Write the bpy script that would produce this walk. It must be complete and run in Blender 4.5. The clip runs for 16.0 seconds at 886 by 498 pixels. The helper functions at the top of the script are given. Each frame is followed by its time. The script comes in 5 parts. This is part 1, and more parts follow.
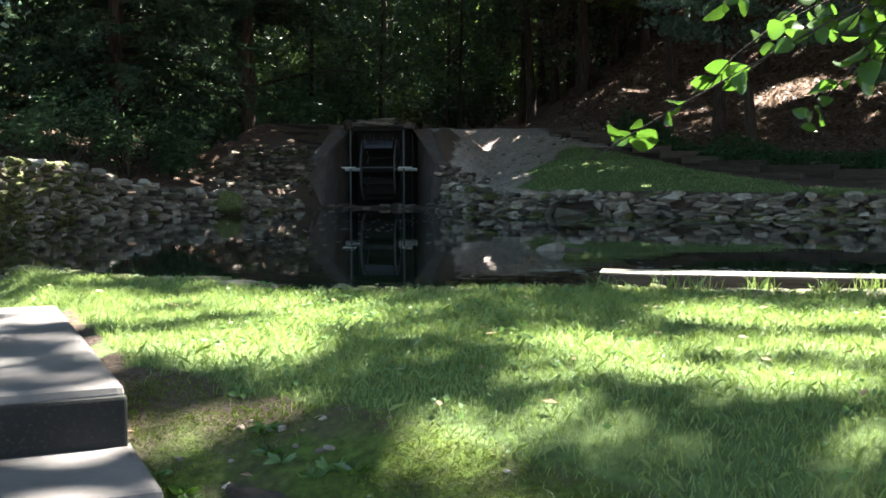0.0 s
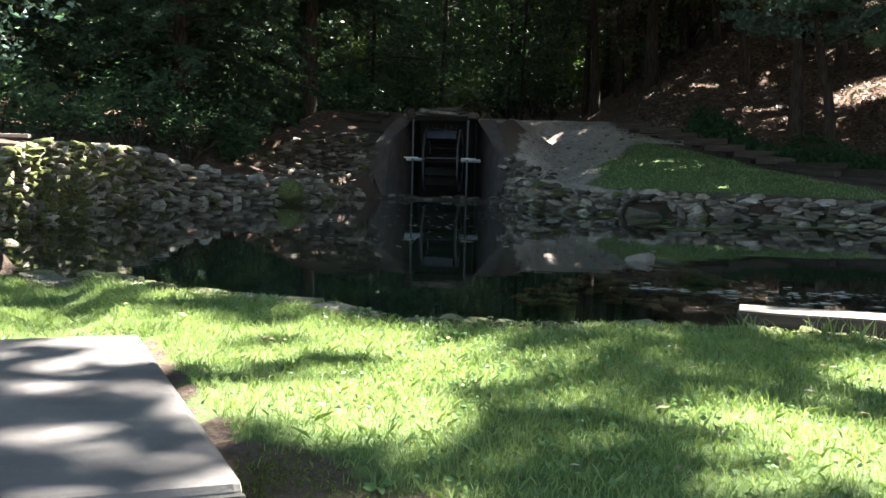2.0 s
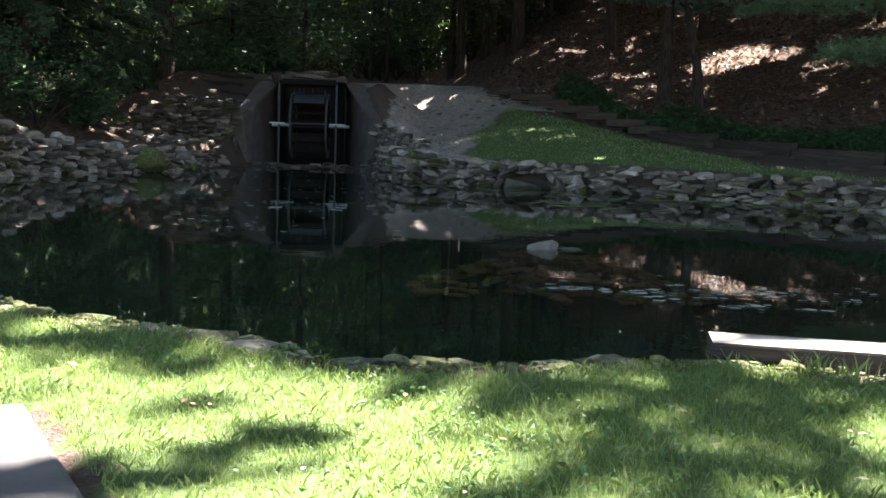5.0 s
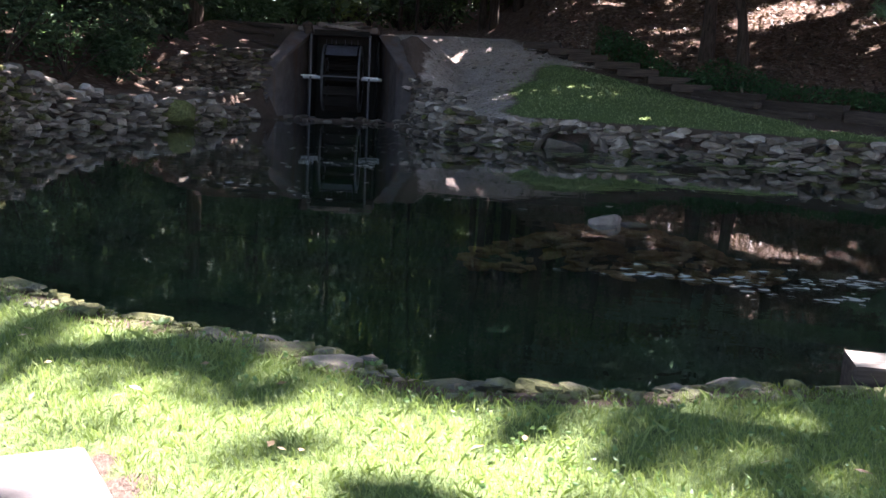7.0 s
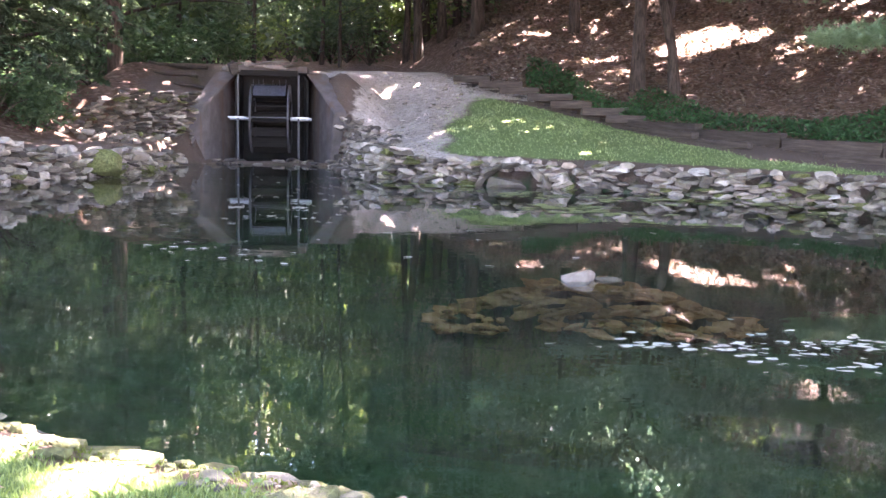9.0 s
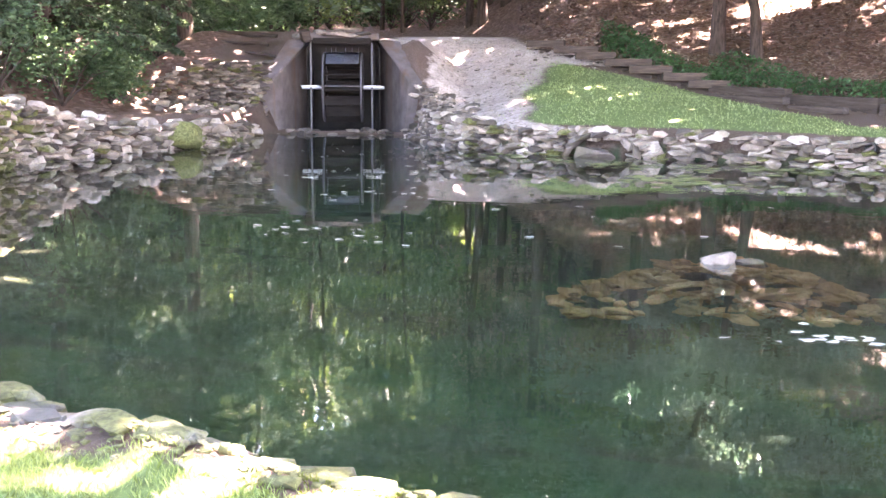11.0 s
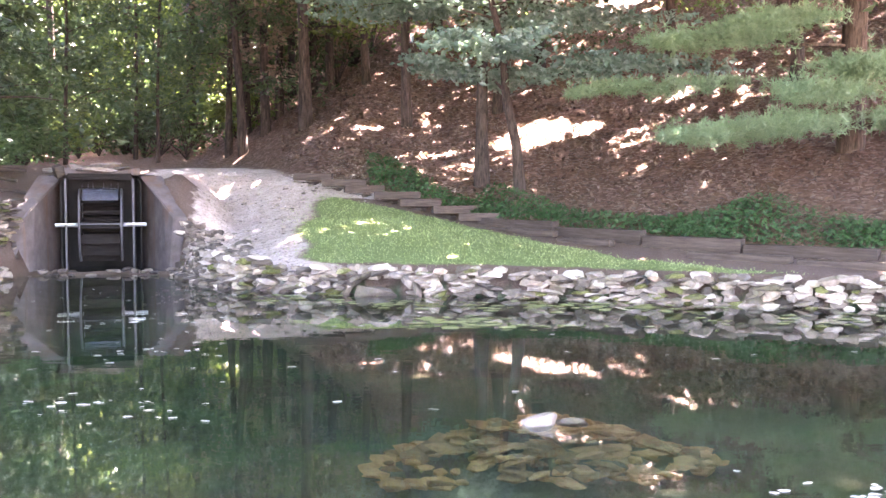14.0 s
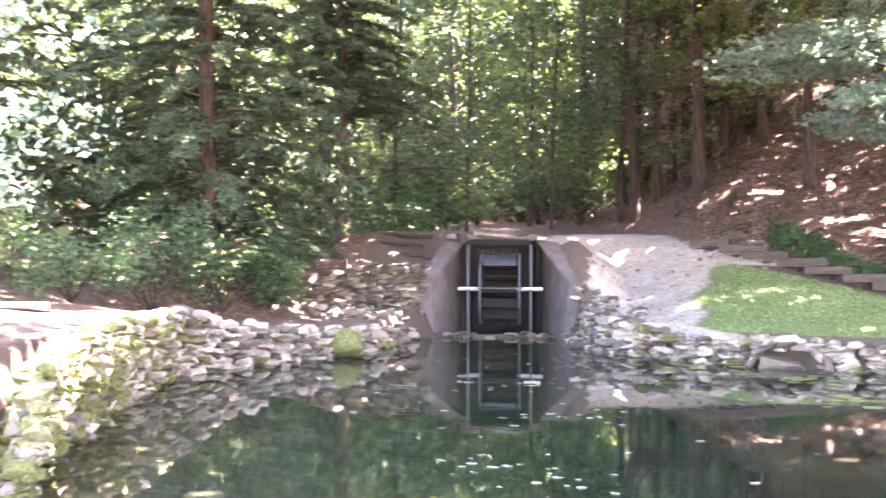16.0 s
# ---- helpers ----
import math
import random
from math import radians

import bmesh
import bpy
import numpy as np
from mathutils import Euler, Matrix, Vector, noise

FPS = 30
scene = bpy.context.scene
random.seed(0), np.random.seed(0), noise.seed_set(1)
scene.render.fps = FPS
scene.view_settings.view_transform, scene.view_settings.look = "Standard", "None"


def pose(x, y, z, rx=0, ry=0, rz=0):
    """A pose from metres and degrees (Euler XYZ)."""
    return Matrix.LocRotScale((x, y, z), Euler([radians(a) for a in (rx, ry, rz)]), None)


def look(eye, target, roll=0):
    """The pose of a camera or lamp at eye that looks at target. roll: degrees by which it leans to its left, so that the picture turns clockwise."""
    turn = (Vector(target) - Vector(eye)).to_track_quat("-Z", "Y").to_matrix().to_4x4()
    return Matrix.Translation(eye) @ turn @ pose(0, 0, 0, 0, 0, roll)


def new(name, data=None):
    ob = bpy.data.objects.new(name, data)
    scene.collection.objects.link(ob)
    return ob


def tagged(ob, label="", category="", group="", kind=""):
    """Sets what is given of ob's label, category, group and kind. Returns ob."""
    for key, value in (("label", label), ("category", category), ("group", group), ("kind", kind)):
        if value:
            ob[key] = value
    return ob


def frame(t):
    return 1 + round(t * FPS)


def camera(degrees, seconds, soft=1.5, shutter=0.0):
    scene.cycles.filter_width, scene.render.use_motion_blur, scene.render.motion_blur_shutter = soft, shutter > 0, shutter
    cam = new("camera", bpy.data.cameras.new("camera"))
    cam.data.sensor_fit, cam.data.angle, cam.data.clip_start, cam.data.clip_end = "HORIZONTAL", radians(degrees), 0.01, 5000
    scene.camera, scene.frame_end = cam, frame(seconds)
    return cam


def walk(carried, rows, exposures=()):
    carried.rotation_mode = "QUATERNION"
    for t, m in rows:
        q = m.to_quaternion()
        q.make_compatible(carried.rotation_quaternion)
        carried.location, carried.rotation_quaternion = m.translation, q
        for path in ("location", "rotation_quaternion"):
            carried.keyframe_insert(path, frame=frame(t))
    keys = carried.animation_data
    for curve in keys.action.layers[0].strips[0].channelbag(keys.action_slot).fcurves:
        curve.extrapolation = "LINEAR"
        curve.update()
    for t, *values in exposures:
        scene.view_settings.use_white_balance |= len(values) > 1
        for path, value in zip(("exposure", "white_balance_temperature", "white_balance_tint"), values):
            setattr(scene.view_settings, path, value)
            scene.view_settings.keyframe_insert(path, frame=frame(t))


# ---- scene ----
cam = camera(44.1, 16.0, shutter=0.25)
PATH = [
    (0, (-0.655, 2.868, 0.796), (-1.092, 4.815, 0.663), -0.2),
    (0.5, (-0.8, 2.941, 0.786), (-1.267, 4.877, 0.599), -0.8),
    (1, (-0.944, 3.149, 0.8), (-1.441, 5.081, 0.653), -0.5),
    (1.5, (-1.042, 3.318, 0.906), (-1.568, 5.241, 0.749), 1.1),
    (2, (-1.143, 3.417, 0.946), (-1.663, 5.342, 0.786), 1.5),
    (2.5, (-1.303, 3.55, 0.929), (-1.648, 5.509, 0.722), 0.5),
    (3, (-1.43, 3.681, 0.929), (-1.701, 5.648, 0.69), 0.3),
    (3.5, (-1.536, 3.778, 1.024), (-1.805, 5.747, 0.797), -0.0),
    (4, (-1.569, 3.852, 1.114), (-1.839, 5.822, 0.901), 1.1),
    (6.5, (-1.995, 4.493, 1.225), (-2.252, 6.454, 0.926), 2.3),
    (7, (-2.101, 4.612, 1.293), (-2.386, 6.565, 0.97), 2.8),
    (7.5, (-2.24, 4.663, 1.327), (-2.453, 6.626, 1.01), 0.3),
    (8, (-2.377, 4.775, 1.339), (-2.577, 6.744, 1.049), -0.3),
    (8.5, (-2.49, 5.01, 1.428), (-2.658, 6.985, 1.161), 1.2),
    (9, (-2.574, 5.118, 1.526), (-2.718, 7.094, 1.253), 1.1),
    (9.5, (-2.809, 5.212, 1.554), (-2.915, 7.187, 1.258), 0.9),
    (10, (-3.024, 5.343, 1.543), (-3.263, 7.298, 1.195), 0.8),
    (12.5, (-3.601, 5.788, 1.829), (-3.792, 7.763, 1.581), -0.1),
    (13, (-3.646, 6.035, 1.865), (-3.839, 8.021, 1.734), 1.2),
    (13.5, (-3.682, 6.05, 1.875), (-3.697, 8.046, 1.751), 2.7),
    (14, (-3.815, 6.035, 1.921), (-3.59, 8.018, 1.797), 0.0),
    (14.5, (-3.891, 6.133, 1.928), (-3.844, 8.13, 1.84), 0.0),
    (15, (-3.923, 6.16, 1.936), (-3.987, 8.159, 1.89), 0.5),
    (15.5, (-4.092, 6.242, 1.923), (-4.286, 8.232, 1.911), 0.5),
    (16, (-4.066, 6.351, 1.892), (-4.531, 8.296, 1.89), 0.1),
]
walk(cam, [(t, look(eye, target, roll)) for t, eye, target, roll in PATH],
     exposures=[(0, 3.65, 6100, 3), (4, 3.75, 6050, 6), (6.5, 3.8, 5950, 20), (8, 3.8, 5900, 30), (8.6, 5.6, 6300, 35), (9.4, 6.42, 6550, 35), (10, 6.67, 6700, 36), (12.5, 7.1, 6850, 37), (16, 7.32, 6800, 39)])

# ---- world, sun ----
SUN_TO = Vector((0.38, 0.42, 0.82)).normalized()
world = bpy.data.worlds.new("world")
scene.world = world
world.use_nodes = True
wn = world.node_tree.nodes
sky = wn.new("ShaderNodeTexSky")
sky.sky_type = "NISHITA"
sky.sun_disc = False
sky.sun_elevation = math.asin(SUN_TO.z)
sky.sun_rotation = math.atan2(SUN_TO.x, SUN_TO.y)
wn["Background"].inputs["Strength"].default_value = 0.05
world.node_tree.links.new(sky.outputs[0], wn["Background"].inputs["Color"])
sun = new("sun", bpy.data.lights.new("sun", "SUN"))
sun.data.energy = 5.0
sun.data.angle = radians(0.6)
sun.data.color = (1.0, 0.94, 0.84)
sun.matrix_world = look(SUN_TO * 60, (0, 0, 0))
RNG = np.random.default_rng(7)


# ---- materials ----
def mat(name, rough=0.8, metal=0.0, spec=0.3):
    m = bpy.data.materials.new(name)
    m.use_nodes = True
    nt = m.node_tree
    b = nt.nodes["Principled BSDF"]
    b.inputs["Roughness"].default_value = rough
    b.inputs["Metallic"].default_value = metal
    b.inputs["Specular IOR Level"].default_value = spec
    return m, nt, b


def tex(nt, scale, detail=5, rough=0.6, kind="noise", coord=None):
    if coord is None:
        tc = nt.nodes.new("ShaderNodeNewGeometry").outputs["Position"]
    else:
        tc = coord
    if kind == "noise":
        n = nt.nodes.new("ShaderNodeTexNoise")
        n.inputs["Detail"].default_value = detail
        n.inputs["Roughness"].default_value = rough
        n.inputs["Scale"].default_value = scale
        nt.links.new(tc, n.inputs["Vector"])
        return n.outputs["Fac"]
    n = nt.nodes.new("ShaderNodeTexVoronoi")
    n.inputs["Scale"].default_value = scale
    nt.links.new(tc, n.inputs["Vector"])
    return n.outputs["Color"] if kind == "cells" else n.outputs["Distance"]


def ramp(nt, fac, stops):
    r = nt.nodes.new("ShaderNodeValToRGB")
    nt.links.new(fac, r.inputs["Fac"])
    el = r.color_ramp.elements
    while len(el) < len(stops):
        el.new(0.5)
    for e, (p, c) in zip(el, stops):
        e.position = p
        e.color = (*c, 1) if len(c) == 3 else c
    return r.outputs["Color"]


def mixc(nt, fac, a, b, blend="MIX"):
    n = nt.nodes.new("ShaderNodeMix")
    n.data_type = "RGBA"
    n.blend_type = blend
    for sock, v in ((n.inputs[0], fac), (n.inputs[6], a), (n.inputs[7], b)):
        if isinstance(v, (int, float)):
            sock.default_value = v
        elif isinstance(v, tuple):
            sock.default_value = (*v, 1)
        else:
            nt.links.new(v, sock)
    return n.outputs[2]


def math_node(nt, op, a, b=0.0, clamp=False):
    n = nt.nodes.new("ShaderNodeMath")
    n.operation = op
    n.use_clamp = clamp
    for sock, v in zip(n.inputs, (a, b)):
        if isinstance(v, (int, float)):
            sock.default_value = v
        else:
            nt.links.new(v, sock)
    return n.outputs[0]


def bump(nt, b, height, strength=0.4, dist=0.02):
    n = nt.nodes.new("ShaderNodeBump")
    n.inputs["Strength"].default_value = strength
    n.inputs["Distance"].default_value = dist
    nt.links.new(height, n.inputs["Height"])
    nt.links.new(n.outputs[0], b.inputs["Normal"])


def rnd(nt):
    return nt.nodes.new("ShaderNodeObjectInfo").outputs["Random"]


def island(nt):
    return nt.nodes.new("ShaderNodeNewGeometry").outputs["Random Per Island"]


def attr(nt, name):
    n = nt.nodes.new("ShaderNodeAttribute")
    n.attribute_name = name
    return n.outputs["Fac"]


def ground_material():
    m, nt, b = mat("ground_soil", 0.95, 0, 0.15)
    fine, big = tex(nt, 34, 8, 0.7), tex(nt, 1.7, 4)
    dirt = ramp(nt, fine, [(0.3, (0.05, 0.036, 0.029)), (0.55, (0.125, 0.088, 0.07)), (0.75, (0.24, 0.185, 0.155))])
    dirt = mixc(nt, math_node(nt, "MULTIPLY", big, 0.7), dirt, (0.12, 0.08, 0.062))
    gravel = ramp(nt, tex(nt, 5, 8, 0.82), [(0.34, (0.24, 0.19, 0.165)), (0.5, (0.46, 0.375, 0.335)), (0.72, (0.6, 0.5, 0.45))])
    gravel = mixc(nt, math_node(nt, "MULTIPLY", ramp(nt, tex(nt, 0.9, 6, 0.7), [(0.4, (0, 0, 0)), (0.62, (1, 1, 1))]), 0.45), gravel, (0.23, 0.175, 0.15))
    gravel = mixc(nt, ramp(nt, tex(nt, 22, 3, 0.6), [(0.55, (0, 0, 0)), (0.66, (0.8, 0.8, 0.8))]), gravel, (0.12, 0.095, 0.085))
    cells = tex(nt, 11, kind="cells")
    litter = ramp(nt, cells, [(0.1, (0.045, 0.026, 0.02)), (0.4, (0.11, 0.066, 0.048)), (0.7, (0.2, 0.13, 0.1)), (0.95, (0.36, 0.27, 0.22))])
    litter = mixc(nt, tex(nt, 60, 4), litter, (0.1, 0.055, 0.036))
    moss = ramp(nt, tex(nt, 26, 6), [(0.3, (0.04, 0.055, 0.014)), (0.6, (0.11, 0.15, 0.03)), (0.8, (0.2, 0.23, 0.06))])
    lawn = ramp(nt, tex(nt, 18, 6), [(0.3, (0.07, 0.095, 0.034)), (0.7, (0.17, 0.225, 0.08))])
    bed = ramp(nt, tex(nt, 0.45, 5, 0.5), [(0.3, (0.016, 0.026, 0.02)), (0.48, (0.03, 0.105, 0.042)), (0.6, (0.034, 0.05, 0.03)), (0.78, (0.05, 0.045, 0.034))])
    bed = mixc(nt, math_node(nt, "MULTIPLY", tex(nt, 5, 5), 0.5), bed, (0.03, 0.036, 0.026))

    silt = ramp(nt, tex(nt, 2.2, 6, 0.65), [(0.3, (0.06, 0.045, 0.03)), (0.55, (0.13, 0.1, 0.07)), (0.75, (0.2, 0.16, 0.115))])
    bed = mixc(nt, attr(nt, "silt"), bed, silt)

    def edge(name):
        a = math_node(nt, "ADD", attr(nt, name), math_node(nt, "MULTIPLY", math_node(nt, "SUBTRACT", tex(nt, 5, 6), 0.5), 0.9))
        return math_node(nt, "MULTIPLY", math_node(nt, "SUBTRACT", a, 0.38), 4.0, True)

    c = mixc(nt, edge("gravel"), dirt, gravel)
    c = mixc(nt, edge("litter"), c, litter)
    c = mixc(nt, edge("moss"), c, moss)
    c = mixc(nt, edge("lawn"), c, lawn)
    c = mixc(nt, attr(nt, "bed"), c, bed)
    nt.links.new(c, b.inputs["Base Color"])
    h = math_node(nt, "ADD", fine, math_node(nt, "MULTIPLY", tex(nt, 7, 5), 1.5))
    bump(nt, b, h, 0.8, 0.05)
    return m


def stone_material(name, stops, mossy=0.5, scale=9):
    m, nt, b = mat(name, 0.9, 0, 0.25)
    base = ramp(nt, math_node(nt, "FRACT", math_node(nt, "ADD", rnd(nt), island(nt))), stops)
    base = mixc(nt, 0.55, base, ramp(nt, tex(nt, scale, 8, 0.7), [(0.3, (0.12, 0.11, 0.1)), (0.5, (0.4, 0.37, 0.34)), (0.7, (0.72, 0.68, 0.62))]), "OVERLAY")
    lich = ramp(nt, tex(nt, 2.1, 6, 0.65), [(0.62 - 0.28 * mossy, (0, 0, 0)), (0.72 - 0.26 * mossy, (1, 1, 1))])
    green = ramp(nt, tex(nt, 30, 5), [(0.3, (0.05, 0.052, 0.018)), (0.7, (0.17, 0.17, 0.06))])
    c = mixc(nt, math_node(nt, "MULTIPLY", lich, min(1, mossy)), base, green)
    nt.links.new(c, b.inputs["Base Color"])
    bump(nt, b, tex(nt, 26, 8, 0.7), 0.7, 0.03)
    return m


def bark_material(name, dark, light):
    m, nt, b = mat(name, 0.95, 0, 0.1)
    mp = nt.nodes.new("ShaderNodeMapping")
    mp.inputs["Scale"].default_value = (1, 1, 0.18)
    nt.links.new(nt.nodes.new("ShaderNodeNewGeometry").outputs["Position"], mp.inputs["Vector"])
    f = tex(nt, 16, 7, 0.7, coord=mp.outputs[0])
    nt.links.new(ramp(nt, f, [(0.35, dark), (0.65, light)]), b.inputs["Base Color"])
    bump(nt, b, f, 0.8, 0.04)
    return m


def leaf_material(name, cols, trans=0.45, gloss=0.35, rough=0.5):
    m, nt, b = mat(name, rough, 0, gloss)
    c = ramp(nt, island(nt), [(i / max(1, len(cols) - 1), k) for i, k in enumerate(cols)])
    c = mixc(nt, math_node(nt, "MULTIPLY", tex(nt, 0.8, 3), 0.5), c, cols[0])
    nt.links.new(c, b.inputs["Base Color"])
    t = nt.nodes.new("ShaderNodeBsdfTranslucent")
    nt.links.new(mixc(nt, 1.0, c, (1.0, 1.08, 0.7), "MULTIPLY"), t.inputs["Color"])
    mx = nt.nodes.new("ShaderNodeMixShader")
    mx.inputs[0].default_value = trans
    nt.links.new(b.outputs[0], mx.inputs[1])
    nt.links.new(t.outputs[0], mx.inputs[2])
    nt.links.new(mx.outputs[0], nt.nodes["Material Output"].inputs["Surface"])
    return m


def concrete_material(name, stops, stain):
    m, nt, b = mat(name, 0.85, 0, 0.3)
    c = ramp(nt, tex(nt, 3.2, 8, 0.65), stops)
    c = mixc(nt, math_node(nt, "MULTIPLY", ramp(nt, tex(nt, 90, 3), [(0.55, (0, 0, 0)), (0.7, (1, 1, 1))]), 0.25), c, (0.1, 0.09, 0.08))
    mp = nt.nodes.new("ShaderNodeMapping")
    mp.inputs["Scale"].default_value = (1, 1, 0.15)
    nt.links.new(nt.nodes.new("ShaderNodeNewGeometry").outputs["Position"], mp.inputs["Vector"])
    streak = ramp(nt, tex(nt, 2.4, 5, 0.6, coord=mp.outputs[0]), [(0.5, (0, 0, 0)), (0.66, (1, 1, 1))])
    c = mixc(nt, math_node(nt, "MULTIPLY", streak, 0.6), c, stain)
    nt.links.new(c, b.inputs["Base Color"])
    bump(nt, b, tex(nt, 40, 6), 0.3, 0.01)
    return m


def wood_material(name, dark, light):
    m, nt, b = mat(name, 0.88, 0, 0.12)
    tc = nt.nodes.new("ShaderNodeTexCoord").outputs["Object"]
    mp = nt.nodes.new("ShaderNodeMapping")
    mp.inputs["Scale"].default_value = (0.25, 3, 3)
    nt.links.new(tc, mp.inputs["Vector"])
    f = tex(nt, 9, 7, 0.7, coord=mp.outputs[0])
    c = ramp(nt, f, [(0.3, dark), (0.7, light)])
    c = mixc(nt, math_node(nt, "MULTIPLY", rnd(nt), 0.4), c, dark)
    nt.links.new(c, b.inputs["Base Color"])
    bump(nt, b, f, 0.6, 0.02)
    return m


def water_material():
    m, nt, b = mat("pond_water")
    nt.nodes.remove(b)
    gl = nt.nodes.new("ShaderNodeBsdfGlossy")
    gl.inputs["Roughness"].default_value = 0.0
    gl.inputs["Color"].default_value = (0.95, 0.97, 1, 1)
    tr = nt.nodes.new("ShaderNodeBsdfTransparent")
    tr.inputs["Color"].default_value = (0.62, 0.68, 0.64, 1)
    fr = nt.nodes.new("ShaderNodeFresnel")
    fr.inputs["IOR"].default_value = 1.36
    mp = nt.nodes.new("ShaderNodeMapping")
    mp.inputs["Scale"].default_value = (0.55, 1.9, 1)
    nt.links.new(nt.nodes.new("ShaderNodeNewGeometry").outputs["Position"], mp.inputs["Vector"])
    calm = ramp(nt, tex(nt, 0.35, 3), [(0.4, (0.35, 0.35, 0.35)), (0.62, (1, 1, 1))])
    h = math_node(nt, "ADD", tex(nt, 1.6, 2, 0.5, coord=mp.outputs[0]), math_node(nt, "MULTIPLY", tex(nt, 5.5, 2, 0.5), 0.42))
    h = math_node(nt, "MULTIPLY", h, calm)
    bm = nt.nodes.new("ShaderNodeBump")
    bm.inputs["Strength"].default_value = 0.022
    bm.inputs["Distance"].default_value = 0.06
    nt.links.new(h, bm.inputs["Height"])
    nt.links.new(bm.outputs[0], gl.inputs["Normal"])
    mx = nt.nodes.new("ShaderNodeMixShader")
    nt.links.new(fr.outputs[0], mx.inputs[0])
    df = nt.nodes.new("ShaderNodeBsdfDiffuse")
    nt.links.new(ramp(nt, tex(nt, 0.5, 4), [(0.35, (0.1, 0.165, 0.11)), (0.65, (0.23, 0.22, 0.15))]), df.inputs["Color"])
    murk = nt.nodes.new("ShaderNodeMixShader")
    murk.inputs[0].default_value = 0.08
    nt.links.new(tr.outputs[0], murk.inputs[1])
    nt.links.new(df.outputs[0], murk.inputs[2])
    nt.links.new(murk.outputs[0], mx.inputs[1])
    nt.links.new(gl.outputs[0], mx.inputs[2])
    nt.links.new(mx.outputs[0], nt.nodes["Material Output"].inputs["Surface"])
    return m


def plain(name, col, rough=0.6, metal=0.0, var=0.3, scale=20):
    m, nt, b = mat(name, rough, metal, 0.4)
    dark = tuple(k * (1 - var) for k in col)
    nt.links.new(ramp(nt, tex(nt, scale, 5), [(0.35, dark), (0.65, col)]), b.inputs["Base Color"])
    bump(nt, b, tex(nt, scale * 2, 4), 0.2, 0.01)
    return m


M_GROUND = ground_material()
M_WATER = water_material()
STOPS = [(0.0, (0.1, 0.085, 0.072)), (0.35, (0.28, 0.235, 0.2)), (0.7, (0.4, 0.345, 0.3)), (0.9, (0.5, 0.44, 0.39)), (1.0, (0.33, 0.24, 0.18))]
M_STONE = stone_material("field_stone", STOPS, 0.35)
M_STONE_MOSS = stone_material("mossy_field_stone", STOPS, 1.0)
M_STONE_DARK = stone_material("shaded_wall_stone", [(0.0, (0.06, 0.05, 0.044)), (0.4, (0.12, 0.1, 0.086)), (0.75, (0.2, 0.168, 0.145)), (1.0, (0.27, 0.22, 0.185))], 0.3)
M_STONE_WET = stone_material("wet_ochre_stone", [(0, (0.22, 0.12, 0.05)), (0.5, (0.5, 0.29, 0.12)), (1, (0.66, 0.43, 0.23))], 0.0)
M_STONE_EDGE = stone_material("damp_edge_stone", [(0.0, (0.07, 0.066, 0.06)), (0.5, (0.15, 0.14, 0.128)), (0.85, (0.24, 0.22, 0.2)), (1.0, (0.26, 0.19, 0.15))], 0.85)
M_MOSS_BOULDER = stone_material("moss_covered_stone", [(0, (0.08, 0.08, 0.035)), (1, (0.12, 0.12, 0.05))], 1.0)
M_CONCRETE = concrete_material("wing_concrete", [(0.3, (0.068, 0.054, 0.051)), (0.6, (0.12, 0.098, 0.093)), (0.8, (0.165, 0.14, 0.133))], (0.1, 0.048, 0.022))
M_SLAB = concrete_material("slab_concrete", [(0.3, (0.09, 0.076, 0.074)), (0.6, (0.16, 0.136, 0.13)), (0.8, (0.22, 0.19, 0.182))], (0.15, 0.135, 0.125))
M_TIE = wood_material("weathered_tie", (0.024, 0.018, 0.015), (0.1, 0.077, 0.063))
M_PLANK = wood_material("bleached_beam", (0.16, 0.13, 0.11), (0.4, 0.36, 0.32))
# wet wood, taken down to near black to hold the pit's shade
M_WHEEL = wood_material("shaded_wet_wheel_wood", (0.008, 0.007, 0.006), (0.024, 0.019, 0.017))
M_STEEL = plain("galvanised_steel", (0.5, 0.5, 0.52), 0.4, 0.7)
M_POST = plain("grey_post", (0.075, 0.072, 0.078), 0.6, 0.2)
M_WHITE = plain("pale_axle_end", (0.75, 0.74, 0.7), 0.4)
M_BARK = bark_material("bark", (0.018, 0.014, 0.012), (0.08, 0.06, 0.05))
M_BARK_PINE = bark_material("pine_bark", (0.02, 0.015, 0.012), (0.1, 0.07, 0.055))
M_LEAF = leaf_material("deciduous_leaf", [(0.032, 0.054, 0.023), (0.061, 0.094, 0.04), (0.101, 0.13, 0.061)], 0.32)
# brighter, yellower copy of the deciduous leaf, with sunlight in its colour
M_LEAF_SUN = leaf_material("sunlit_yellow_green_leaf", [(0.08, 0.112, 0.032), (0.168, 0.2, 0.064)], 0.42)
# leaf colour raised and turned blue to carry the skylight on the leaves
M_LEAF_BLUE = leaf_material("skylit_oak_leaf", [(0.085, 0.145, 0.12), (0.145, 0.215, 0.185), (0.22, 0.295, 0.265)], 0.4, 0.7, 0.4)
M_SPRUCE = leaf_material("spruce_needle", [(0.032, 0.052, 0.03), (0.058, 0.083, 0.048), (0.094, 0.119, 0.072)], 0.3, 0.12, 0.7)
M_PINE = leaf_material("white_pine_needle", [(0.12, 0.19, 0.11), (0.22, 0.3, 0.18)], 0.35)
M_SHRUB = leaf_material("understorey_leaf", [(0.04, 0.075, 0.035), (0.075, 0.125, 0.06), (0.12, 0.17, 0.09)], 0.45)
M_IVY = leaf_material("ground_cover_leaf", [(0.02, 0.055, 0.018), (0.04, 0.1, 0.03)], 0.3)
